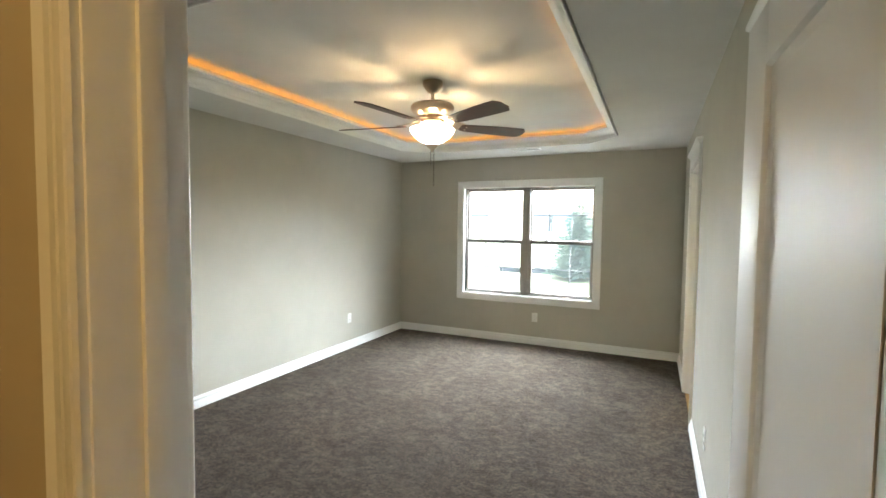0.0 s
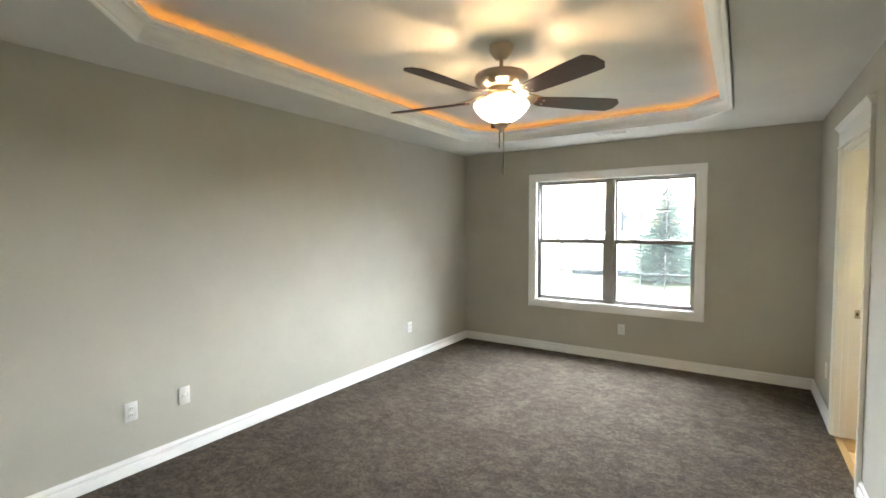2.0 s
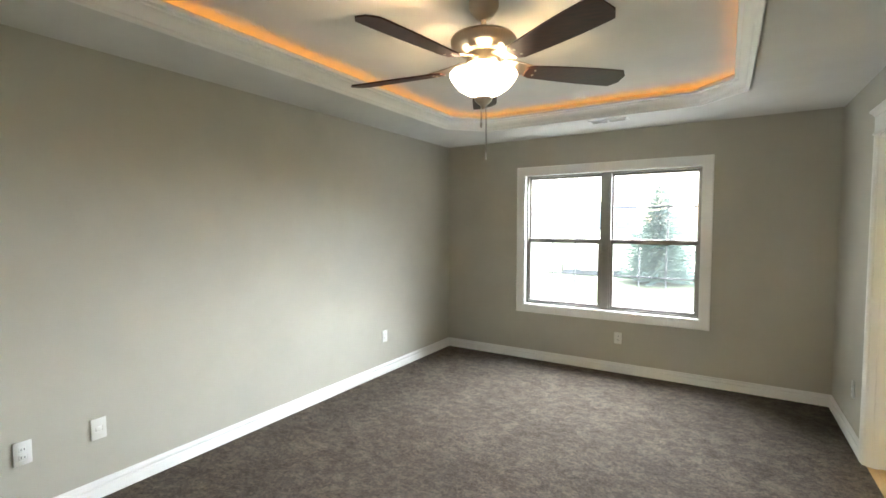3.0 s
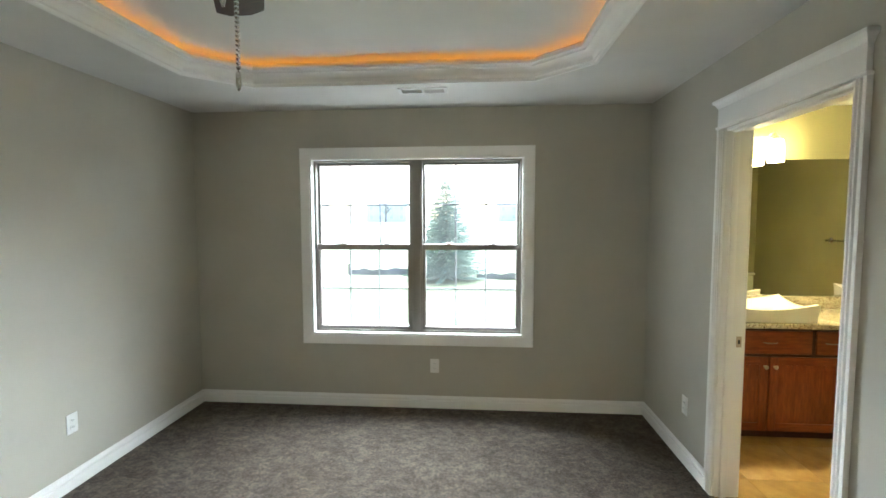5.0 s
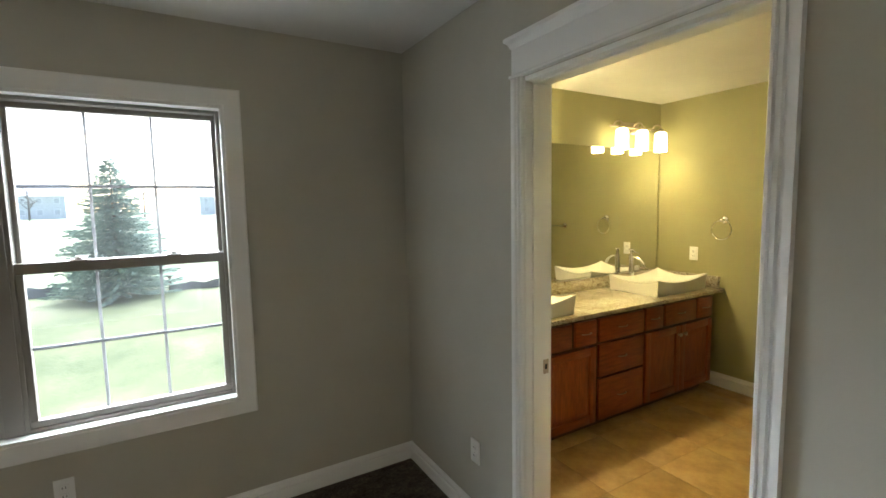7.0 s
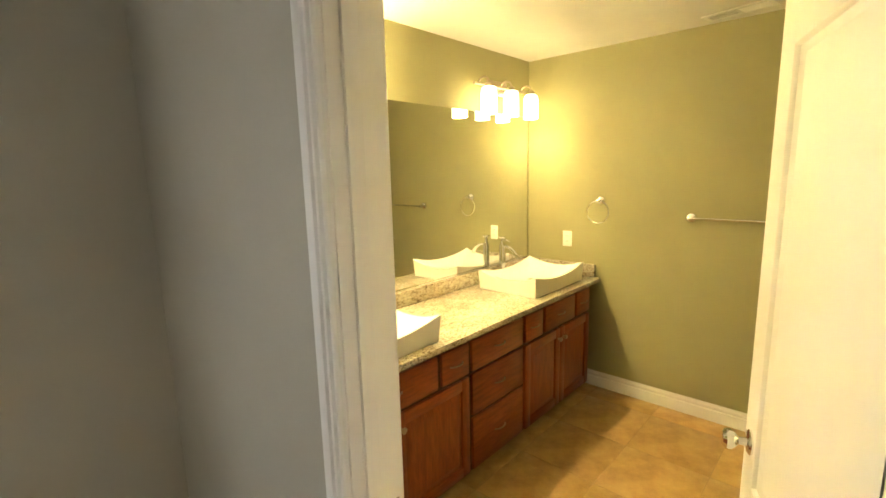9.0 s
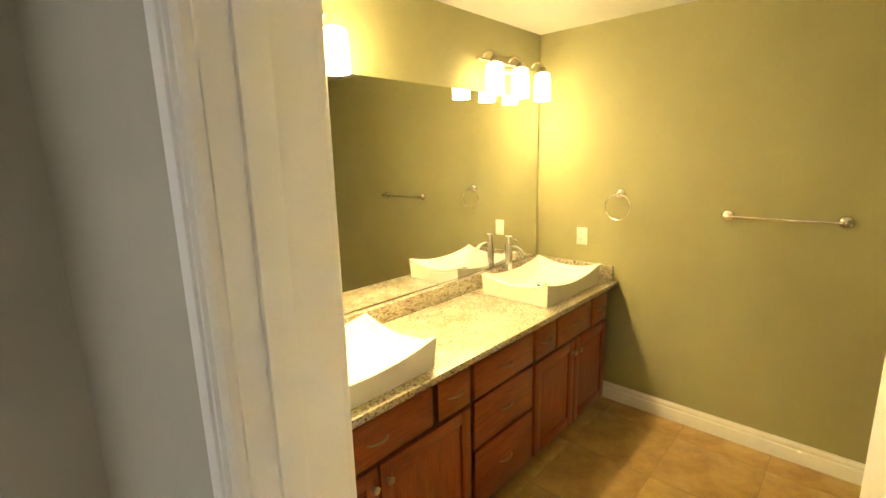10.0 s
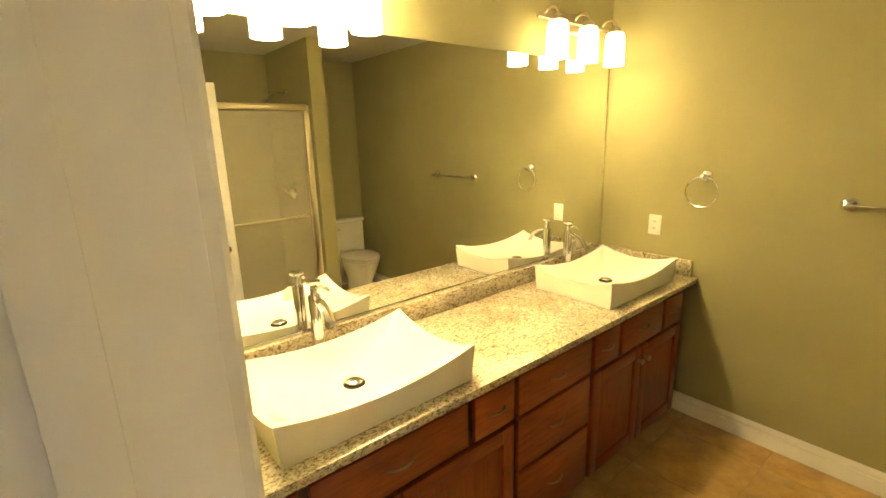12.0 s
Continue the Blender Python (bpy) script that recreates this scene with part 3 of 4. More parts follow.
def vent(at, lx, ly, n, label, turn=0):
    o = thing("ceiling_vent", label, "vent", at, turn=turn)
    bm = bmesh.new()
    for a in ((-lx / 2, lx / 2, -ly / 2, -ly / 2 + 0.022), (-lx / 2, lx / 2, ly / 2 - 0.022, ly / 2), (-lx / 2, -lx / 2 + 0.022, -ly / 2 + 0.022, ly / 2 - 0.022), (lx / 2 - 0.022, lx / 2, -ly / 2 + 0.022, ly / 2 - 0.022),
              (-0.008, 0.008, -ly / 2 + 0.022, ly / 2 - 0.022)):
        box(bm, *a, -0.007, -0.0005)
    part("frame", bm, METAL_VENT, o)
    # flat dark sheet in place of the shaded duct
    part("backing", boxed(-lx / 2 + 0.02, lx / 2 - 0.02, -ly / 2 + 0.02, ly / 2 - 0.02, -0.0015, -0.0006), SLOT, o, "dark sheet painted as the shade behind slats")
    for k in range(n):
        y = -ly / 2 + 0.03 + (ly - 0.06) * k / (n - 1)
        bm = bmesh.new()
        for x0, x1, s_ in ((-lx / 2 + 0.022, -0.008, 1), (0.008, lx / 2 - 0.022, -1)):
            loft(bm, [[(x, y - 0.0035 * s_, -0.0065), (x, y - 0.0025 * s_, -0.007), (x, y + 0.0015 * s_, -0.002), (x, y + 0.0005 * s_, -0.0016)] for x in (x0, x1)])
        part("slat", bm, METAL_VENT, o)
    return o


vent((-1.262, 5.09, H), 0.33, 0.13, 5, "white louvred ceiling vent above the window")
vent((2.91, 4.39, H), 0.33, 0.13, 5, "white louvred bathroom ceiling vent", 78)

# ---- ceiling fan ----
fan = thing("ceiling_fan", "brushed nickel ceiling fan with dark blades and lit glass bowl", "ceiling fan", (FAN.x, FAN.y, 2.612))
fan.matrix_world = pose(FAN.x, FAN.y, 2.612) @ Matrix.Scale(0.957, 4)
bm = bmesh.new()
lathe(bm, [(0.075, -0.0335), (0.076, -0.056), (0.072, -0.068), (0.058, -0.090), (0.038, -0.114), (0.024, -0.120), (0.016, -0.122)], 36)
part("canopy", bm, NICKEL, fan)
bm = bmesh.new()
lathe(bm, [(0.013, -0.114), (0.013, -0.184), (0.026, -0.186), (0.028, -0.198)], 18)
part("downrod", bm, NICKEL, fan)
bm = bmesh.new()
lathe(bm, [(0.03, -0.193), (0.07, -0.195), (0.13, -0.200), (0.154, -0.208), (0.165, -0.222), (0.164, -0.244), (0.152, -0.264), (0.128, -0.276), (0.118, -0.284), (0.085, -0.290), (0.085, -0.325), (0.092, -0.330), (0.092, -0.345), (0.06, -0.352), (0.045, -0.372), (0.04, -0.385)], 48)
part("motor_housing", bm, NICKEL, fan)
for k in range(5):
    a = -28 + 72 * k
    R = pose(0, 0, 0, 0, 0, a) @ pose(0, 0, -0.358, -12, 0, 0)
    bm = bmesh.new()
    n = 16
    r0, r1 = 0.225, 0.775
    rings = []
    for i in range(n + 1):
        t = i / n
        x = r0 + (r1 - r0) * t
        hw = 0.052 + 0.026 * math.sin(min(1, t * 1.25) * math.pi / 2)
        if t > 0.93:
            hw *= 1 - 0.55 * ((t - 0.93) / 0.07) ** 2
        if t < 0.06:
            hw *= 0.72 + 0.28 * t / 0.06
        rings.append([(x, -hw, -0.0035), (x, hw, -0.0035), (x, hw, 0.0035), (x, -hw, 0.0035)])
    loft(bm, rings)
    bmesh.ops.transform(bm, matrix=R, verts=bm.verts)
    blade = part("blade", bm, BLADE, fan, "dark walnut blade")
    bm = bmesh.new()
    arm = []
    for i in range(9):
        t = i / 8
        x = 0.10 + 0.19 * t
        hw = 0.022 + 0.030 * math.sin(math.pi * min(1, t * 0.75 + 0.12))
        z = 0.03 * (1 - t) ** 2 + 0.005
        arm.append([(x, -hw, z), (x, hw, z), (x, hw, z + 0.006), (x, -hw, z + 0.006)])
    loft(bm, arm)
    for yy in (-0.022, 0.022):
        lathe(bm, [(0.006, -0.006), (0.006, 0.012), (0.003, 0.014)], 10, (0.27, yy, 0))
    bmesh.ops.transform(bm, matrix=R, verts=bm.verts)
    part("blade_arm", bm, NICKEL, blade, "nickel blade bracket")
bm = bmesh.new()
outerp = [(0.180, -0.388), (0.182, -0.394), (0.174, -0.412), (0.156, -0.436), (0.130, -0.460), (0.094, -0.482), (0.05, -0.496), (0.012, -0.501)]
outerp = [(r * 0.94, z) for r, z in outerp]
lathe(bm, outerp + [(r - 0.005, z + 0.005) for r, z in outerp[::-1][1:]], 48, caps=False)
part("glass_bowl", bm, BOWL, fan, "lit frosted glass bowl")
bm = bmesh.new()
lathe(bm, [(0.012, -0.36), (0.012, -0.500)], 12)
for k in range(3):
    a = radians(30 + 120 * k)
    tube(bm, [(0.02 * math.cos(a), 0.02 * math.sin(a), -0.375), (0.06 * math.cos(a), 0.06 * math.sin(a), -0.378), (0.176 * math.cos(a), 0.178 * math.sin(a), -0.390)], 0.004, 8)
part("light_kit", bm, NICKEL, fan)
bm = bmesh.new()
lathe(bm, [(0.001, -0.500), (0.040, -0.502), (0.046, -0.508), (0.044, -0.518), (0.030, -0.532), (0.016, -0.542), (0.010, -0.548), (0.007, -0.558), (0.001, -0.562)], 24)
part("finial", bm, NICKEL, fan)
for dx, ln in ((0.016, 0.265), (-0.012, 0.10)):
    bm = bmesh.new()
    nb = int(ln / 0.009)
    for i in range(nb):
        lathe(bm, [(0.0012, 0.003), (0.0052, 0.0015), (0.0052, -0.0015), (0.0012, -0.006)], 6, (dx, 0, -0.52 - 0.009 * i))
    lathe(bm, [(0.001, 0.006), (0.005, 0.002), (0.006, -0.02), (0.003, -0.032), (0.0008, -0.034)], 12, (dx, 0, -0.52 - ln))
    part("pull_chain", bm, CHROME, fan, "beaded pull chain")

# hall lamp: the warm light behind the entry
hall_lamp = thing("hall_ceiling_lamp", "flush warm glass hall ceiling lamp", "ceiling lamp", (-0.1, -1.25, H))
bm = bmesh.new()
lathe(bm, [(0.15, 0), (0.15, -0.02), (0.135, -0.025)], 32)
part("base", bm, NICKEL, hall_lamp)
bm = bmesh.new()
lathe(bm, [(0.13, -0.025), (0.12, -0.06), (0.07, -0.09), (0.01, -0.10)], 32, caps=False)
gl_bowl = part("glass", bm, glow("lit_hall_glass", (1.0, 0.66, 0.25), 0.17), hall_lamp)
gl_bowl.visible_shadow = False

# ---- vanity ----
CTR, CY = 0.862, 5.190
FZ0, FZ1 = 0.105, CTR - 0.032


def pull(parent, x, z):
    bm = bmesh.new()
    pts = []
    for i in range(9):
        t = i / 8
        pts.append((x - 0.045 + 0.09 * t, CY - 0.021 - 0.018 * math.sin(math.pi * t) ** 0.6, z))
    tube(bm, pts, 0.0038, 8)
    part("pull", bm, PULL, parent, "nickel bow pull")


def knob(parent, x, z):
    bm = bmesh.new()
    lathe(bm, [(0.007, CY - 0.020), (0.006, CY - 0.032), (0.013, CY - 0.038), (0.015, CY - 0.044), (0.010, CY - 0.049), (0.001, CY - 0.050)], 18, (x, 0, z), "y")
    part("knob", bm, NICKEL, parent, "round nickel knob")


def slab_front(cab, x0, x1, z0, z1, handle=True, name="drawer_front", mat=None):
    f = part(name, boxed(x0, x1, CY - 0.020, CY - 0.001, z0, z1, bev=0.004), mat or CHERRY_FLAT, cab)
    if handle:
        pull(f, (x0 + x1) / 2, (z0 + z1) / 2)
    return f


def panel_front(cab, x0, x1, z0, z1, knob_x):
    s_ = 0.055
    d = part("door", boxed(x0 + 0.01, x1 - 0.01, CY - 0.007, CY - 0.001, z0 + 0.01, z1 - 0.01), CHERRY, cab)
    for a, e in ((x0, x0 + s_), (x1 - s_, x1)):
        part("stile", boxed(a, e, CY - 0.020, CY - 0.0005, z0, z1, bev=0.002), CHERRY, d)
    for a, e in ((z0, z0 + s_), (z1 - s_, z1)):
        part("rail", boxed(x0 + s_, x1 - s_, CY - 0.020, CY - 0.0005, a, e, bev=0.002), CHERRY_FLAT, d)
    bm = bmesh.new()
    a0, a1, b0, b1 = x0 + s_, x1 - s_, z0 + s_, z1 - s_
    loft(bm, [[(x, CY - dd, z) for x, z in ((a0 + g, b0 + g), (a1 - g, b0 + g), (a1 - g, b1 - g), (a0 + g, b1 - g))] for g, dd in ((0, 0.008), (0.006, 0.0085), (0.034, 0.016), (0.036, 0.016))], True, False)
    vs = [bm.verts.new((x, CY - 0.016, z)) for x, z in ((a0 + 0.036, b0 + 0.036), (a1 - 0.036, b0 + 0.036), (a1 - 0.036, b1 - 0.036), (a0 + 0.036, b1 - 0.036))]
    bm.faces.new(vs)
    part("panel", bm, CHERRY, d)
    knob(d, knob_x, z1 - 0.065)


def cabinet(x0, x1, label):
    c = thing("vanity_cabinet", label, "cabinet", group="vanity cabinets")
    bm = bmesh.new()
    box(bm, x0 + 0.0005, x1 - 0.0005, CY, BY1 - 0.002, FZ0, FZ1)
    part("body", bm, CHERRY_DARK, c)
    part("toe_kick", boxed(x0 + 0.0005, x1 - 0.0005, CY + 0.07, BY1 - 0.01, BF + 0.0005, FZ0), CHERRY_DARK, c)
    return c


TOPZ0 = 0.655


def sink_base(x0, x1):
    c = cabinet(x0, x1, "cherry-stained sink cabinet with drawers above two doors")
    nar = 0.205
    g = 0.012
    for a, b in ((x0 + g, x0 + nar), (x0 + nar + 0.03, x1 - nar - 0.03), (x1 - nar, x1 - g)):
        slab_front(c, a, b, TOPZ0, FZ1 - 0.016)
    xm = (x0 + x1) / 2
    panel_front(c, x0 + g, xm - 0.004, FZ0 + 0.012, TOPZ0 - 0.02, xm - 0.032)
    panel_front(c, xm + 0.004, x1 - g, FZ0 + 0.012, TOPZ0 - 0.02, xm + 0.032)


sink_base(EAST2 + 0.045, 1.595)
c = cabinet(1.595, 2.085, "cherry-stained three-drawer vanity cabinet between sinks")
for z0, z1 in ((TOPZ0, FZ1 - 0.016), (0.416, TOPZ0 - 0.016), (FZ0 + 0.012, 0.400)):
    slab_front(c, 1.610, 2.070, z0, z1)
sink_base(2.085, 2.940)
c = cabinet(EAST2 + 0.002, EAST2 + 0.045, "narrow cherry-stained filler cabinet by the doorway wall")
slab_front(c, EAST2 + 0.006, EAST2 + 0.041, FZ0 + 0.012, FZ1 - 0.016, False, "filler_panel", CHERRY)

counter = thing("granite_counter", "speckled cream and brown granite vanity counter with backsplash", "counter")
part("slab", boxed(EAST2 + 0.002, BX1 - 0.002, 5.158, BY1 - 0.002, CTR - 0.031, CTR, bev=0.004), GRANITE, counter)
part("backsplash", boxed(EAST2 + 0.003, BX1 - 0.022, BY1 - 0.022, BY1 - 0.001, CTR + 0.0005, CTR + 0.092, bev=0.002), GRANITE, counter)
part("side_splash", boxed(BX1 - 0.021, BX1 - 0.001, 5.195, BY1 - 0.001, CTR + 0.0005, CTR + 0.092, bev=0.002), GRANITE, counter)

mirror = thing("wall_mirror", "wide frameless mirror above the double vanity", "mirror")
part("glass", boxed(EAST2 + 0.01, BX1 - 0.026, BY1 - 0.008, BY1 - 0.002, CTR + 0.105, 2.03), MIRROR, mirror)
part("channel", boxed(EAST2 + 0.01, BX1 - 0.026, BY1 - 0.013, BY1 - 0.0015, CTR + 0.093, CTR + 0.107, bev=0.001), CHROME, mirror, "thin metal mirror channel")


def vessel_sink(cx, cy, W, label):
    """A square vessel bowl whose four rims dip between raised corners."""
    D, HS, DIP = 0.44, 0.130, 0.042
    s_ = thing("vessel_sink", label, "sink", (cx, cy, CTR), group="vessel sinks")
    N = 28
    bm = bmesh.new()

    def rim(u, w):
        e = max(abs(u), abs(w))
        t = min(abs(u), abs(w)) / max(e, 1e-6)
        return HS - DIP * (1 - t ** 2)

    grid = []
    for i in range(N + 1):
        row = []
        for j in range(N + 1):
            u, w = -1 + 2 * i / N, -1 + 2 * j / N
            e = max(abs(u), abs(w))
            h = rim(u, w) if e > 0 else 0
            if e < 0.93:
                q = (1 - (1 - (e / 0.93) ** 2) ** 1.0)
                r = math.hypot(u, w)
                z = 0.022 + (h - 0.022) * (0.35 * q + 0.65 * q * q)
                z = z if r > 0.12 else 0.022
            else:
                z = h
            row.append(bm.verts.new((u * W / 2, w * D / 2, z)))
        grid.append(row)
    for i in range(N):
        for j in range(N):
            bm.faces.new((grid[i][j], grid[i + 1][j], grid[i + 1][j + 1], grid[i][j + 1]))
    border = [grid[i][0] for i in range(N)] + [grid[N][j] for j in range(N)] + [grid[i][N] for i in range(N, 0, -1)] + [grid[0][j] for j in range(N, 0, -1)]
    low = [bm.verts.new((b.co.x * 0.965, b.co.y * 0.965, 0.001)) for b in border]
    m = len(border)
    for i in range(m):
        j = (i + 1) % m
        bm.faces.new((border[i], low[i], low[j], border[j]))
    bm.faces.new(low[::-1])
    bmesh.ops.recalc_face_normals(bm, faces=bm.faces)
    part("bowl", bm, PORCELAIN, s_)
    bm = bmesh.new()
    lathe(bm, [(0.036, 0.0222), (0.036, 0.0245), (0.034, 0.0255), (0.001, 0.0256)], 28)
    dr = part("drain", bm, SLOT, s_, "dark drain ring")
    bm = bmesh.new()
    lathe(bm, [(0.029, 0.0300), (0.031, 0.0325), (0.027, 0.0365), (0.014, 0.0395), (0.001, 0.040)], 28)
    part("stopper", bm, CHROME, dr, "domed chrome stopper")
    return s_


SINK_Y = 5.425
vessel_sink(1.093, SINK_Y, 0.665, "white square vessel sink with curved rims, near the doorway")
vessel_sink(2.612, SINK_Y + 0.02, 0.64, "white square vessel sink with curved rims, beside the wall")


def faucet(cx, cy):
    f = thing("vessel_faucet", "tall chrome faucet with curved open spout", "faucet", (cx, cy, CTR), group="vessel faucets")
    bm = bmesh.new()
    lathe(bm, [(0.027, 0.0005), (0.027, 0.005), (0.0235, 0.009), (0.023, 0.254), (0.0215, 0.258), (0.013, 0.261), (0.012, 0.296), (0.001, 0.297)], 32)
    part("body", bm, CHROME, f)
    bm = bmesh.new()
    rings = []
    for i in range(15):
        a = 1.25 * i / 14
        d = Vector((0, -math.cos(a), -math.sin(a)))
        up = Vector((0, -math.sin(a), math.cos(a)))
        c = Vector((0, -0.012 - 0.112 * math.sin(a), 0.244 - 0.112 * (1 - math.cos(a))))
        hw = (0.014 + 0.009 * i / 14) * (0.72 if i == 14 else 1)
        rings.append([c + Vector((u * hw, 0, 0)) + up * h for u, h in ((-1, 0.008), (-0.85, 0.001), (-0.4, -0.003), (0.4, -0.003), (0.85, 0.001), (1, 0.008), (0.86, 0.008), (0.4, 0.001), (-0.4, 0.001), (-0.86, 0.008))])
    loft(bm, rings)
    part("spout", bm, CHROME, f, "curved open waterfall spout")
    bm = bmesh.new()
    lathe(bm, [(0.010, 0.292), (0.014, 0.298), (0.026, 0.304), (0.0275, 0.310), (0.025, 0.314), (0.001, 0.315)], 28)
    hook = [(0.008, -0.004, 0.284), (0.022, -0.018, 0.288), (0.034, -0.030, 0.284), (0.042, -0.038, 0.272)]
    tube(bm, hook, [0.007, 0.0065, 0.006, 0.005], 12)
    part("lever", bm, CHROME, f, "round chrome lever cap with hooked tip")


faucet(1.095, 5.685)
faucet(2.600, 5.685)


def vanity_light(cx, watts, opal):
    z = 2.195
    f = thing("vanity_light", "three-lamp nickel vanity light with glowing opal shades", "wall lamp", (cx, BY1, z), group="vanity lights")
    part("backplate", boxed(-0.11, 0.11, -0.022, -0.001, -0.05, 0.05, bev=0.008), NICKEL, f)
    bm = bmesh.new()
    tube(bm, [(-0.30, -0.05, 0), (0.30, -0.05, 0)], 0.009, 12)
    tube(bm, [(0, -0.015, 0), (0, -0.05, 0)], 0.011, 12)
    part("bar", bm, NICKEL, f)
    for dx in (-0.25, 0, 0.25):
        bm = bmesh.new()
        pts = [(dx, -0.05 - 0.040 * (1 - math.cos(a)), 0.032 * math.sin(a) + 0.004) for a in [math.pi * i / 12 for i in range(13)]]
        tube(bm, [(dx, -0.05, 0.0)] + pts + [(dx, -0.13, -0.01)], 0.006, 10)
        lathe(bm, [(0.012, 0.01), (0.026, -0.002), (0.030, -0.022), (0.028, -0.024)], 24, (dx, -0.13, -0.008))
        arm_ = part("arm", bm, NICKEL, f, "curved nickel arm")
        bm = bmesh.new()
        pr = [(0.028, -0.028), (0.042, -0.034), (0.048, -0.050), (0.051, -0.09), (0.052, -0.196)]
        lathe(bm, pr + [(r - 0.004, h) for r, h in pr[::-1]], 28, (dx, -0.13, 0), caps=False)
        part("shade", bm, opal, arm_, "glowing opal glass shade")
        bulb("vanity_bulb", (cx + dx, BY1 - 0.13, z - 0.125), watts, BATH_WARM, 0.02)


# twin fixtures; the near one is brightened as fill, the far one dimmed
vanity_light(1.10, 0.8, SHADE_BOOSTED)
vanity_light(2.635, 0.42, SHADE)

# ---- towel ring and rail ----
ring = thing("towel_ring", "chrome towel ring on the khaki wall", "towel ring", (BX1, 5.172, 1.416))


def rosette(bm, y, z):
    lathe(bm, [(0.032, 0.0), (0.032, -0.006), (0.026, -0.015), (0.012, -0.022), (0.010, -0.045), (0.014, -0.05), (0.013, -0.06), (0.001, -0.064)], 24, (0, y, z), "x")


bm = bmesh.new()
rosette(bm, 0, 0)
part("post", bm, CHROME, ring)
bm = bmesh.new()
tube(bm, [(-0.05, 0.078 * math.sin(a), -0.078 + 0.078 * math.cos(a)) for a in [2 * math.pi * i / 40 for i in range(40)]], 0.0042, 10, True)
part("ring", bm, CHROME, ring)
rail = thing("towel_rail", "chrome towel rail on the khaki wall", "towel rail", (BX1, 4.350, 1.322))
for y in (-0.24, 0.24):
    bm = bmesh.new()
    rosette(bm, y, 0)
    part("post", bm, CHROME, rail)
bm = bmesh.new()
tube(bm, [(-0.05, -0.24, 0), (-0.05, 0.24, 0)], 0.0075, 14)
part("bar", bm, CHROME, rail)

# ---- shower and toilet, seen in the mirror ----
shower = thing("shower_stall", "cream acrylic shower stall with sliding obscure glass doors", "shower")
SX0, SX1, SY = EAST2 + 0.004, 2.136, 3.60
part("surround_back", boxed(SX0, SX1, BY0 + 0.002, BY0 + 0.022, 0.05, 1.93), ACRYLIC, shower)
part("surround_side", boxed(SX1 - 0.02, SX1, BY0 + 0.022, SY, 0.05, 1.93), ACRYLIC, shower)
part("surround_side", boxed(SX0, SX0 + 0.02, BY0 + 0.022, SY, 0.05, 1.93), ACRYLIC, shower)
bm = bmesh.new()
box(bm, SX0, SX1, BY0 + 0.002, SY + 0.03, BF + 0.0005, 0.05)
box(bm, SX0, SX1, SY - 0.06, SY + 0.03, 0.05, 0.12, bev=0.012)
part("pan", bm, ACRYLIC, shower)
part("header_rail", boxed(SX0 + 0.02, SX1 - 0.02, SY - 0.045, SY + 0.012, 1.885, 1.938, bev=0.012), SATIN, shower, "satin metal header rail")
for x0, x1 in ((SX0 + 0.02, SX0 + 0.05), (SX1 - 0.05, SX1 - 0.02)):
    part("side_post", boxed(x0, x1, SY - 0.04, SY + 0.006, 0.12, 1.885, bev=0.004), SATIN, shower)
for x0, x1, y in ((SX0 + 0.05, 1.34, SY - 0.032), (1.28, SX1 - 0.06, SY - 0.012)):
    gp = part("glass_door", boxed(x0, x1, y, y + 0.006, 0.125, 1.88), OBSCURE, shower, "rippled obscure sliding glass")
    gp.visible_shadow = False
bm = bmesh.new()
tube(bm, [(1.33, SY + 0.035, 1.03), (SX1 - 0.11, SY + 0.035, 1.03)], 0.009, 12)
for x in (1.36, SX1 - 0.14):
    tube(bm, [(x, SY - 0.006, 1.03), (x, SY + 0.035, 1.03)], 0.007, 10)
part("towel_bar", bm, SATIN, shower)
bm = bmesh.new()
lathe(bm, [(0.028, -0.001), (0.026, -0.008), (0.010, -0.012)], 20, (0, 0, 0), "x")
tube(bm, [(-0.002, 0, 0), (-0.08, 0, 0.005), (-0.13, 0, -0.012), (-0.17, 0, -0.05)], 0.009, 12)
bmesh.ops.translate(bm, vec=(2.14, 3.15, 2.06), verts=bm.verts)
arm_ = part("shower_arm", bm, CHROME, shower, "bent chrome shower arm")
bm = bmesh.new()
lathe(bm, [(0.010, 0.02), (0.014, 0.0), (0.030, -0.03), (0.034, -0.04), (0.030, -0.045)], 20)
bmesh.ops.transform(bm, matrix=pose(2.14 - 0.185, 3.15, 2.06 - 0.07, 0, 40, 0), verts=bm.verts)
part("rose", bm, CHROME, arm_, "chrome shower rose")
bm = bmesh.new()
lathe(bm, [(0.075, 0), (0.074, -0.006), (0.03, -0.012), (0.028, -0.05), (0.02, -0.055)], 28, (SX1 - 0.02, 3.15, 1.20), "x")
valve = part("valve_plate", bm, CHROME, shower, "round chrome shower valve")
part("lever", boxed(SX1 - 0.082, SX1 - 0.07, 3.06, 3.165, 1.19, 1.21, bev=0.004), CHROME, valve)

toilet = thing("toilet", "cream porcelain toilet with closed lid beside the partition", "toilet", (2.75, BY0, BF))


def oval(cx_, cy_, a, b, z, n=28):
    return [(cx_ + a * math.cos(t), cy_ + b * math.sin(t) * (1.0 if math.sin(t) > 0 else 0.8), z) for t in (2 * math.pi * k / n for k in range(n))]


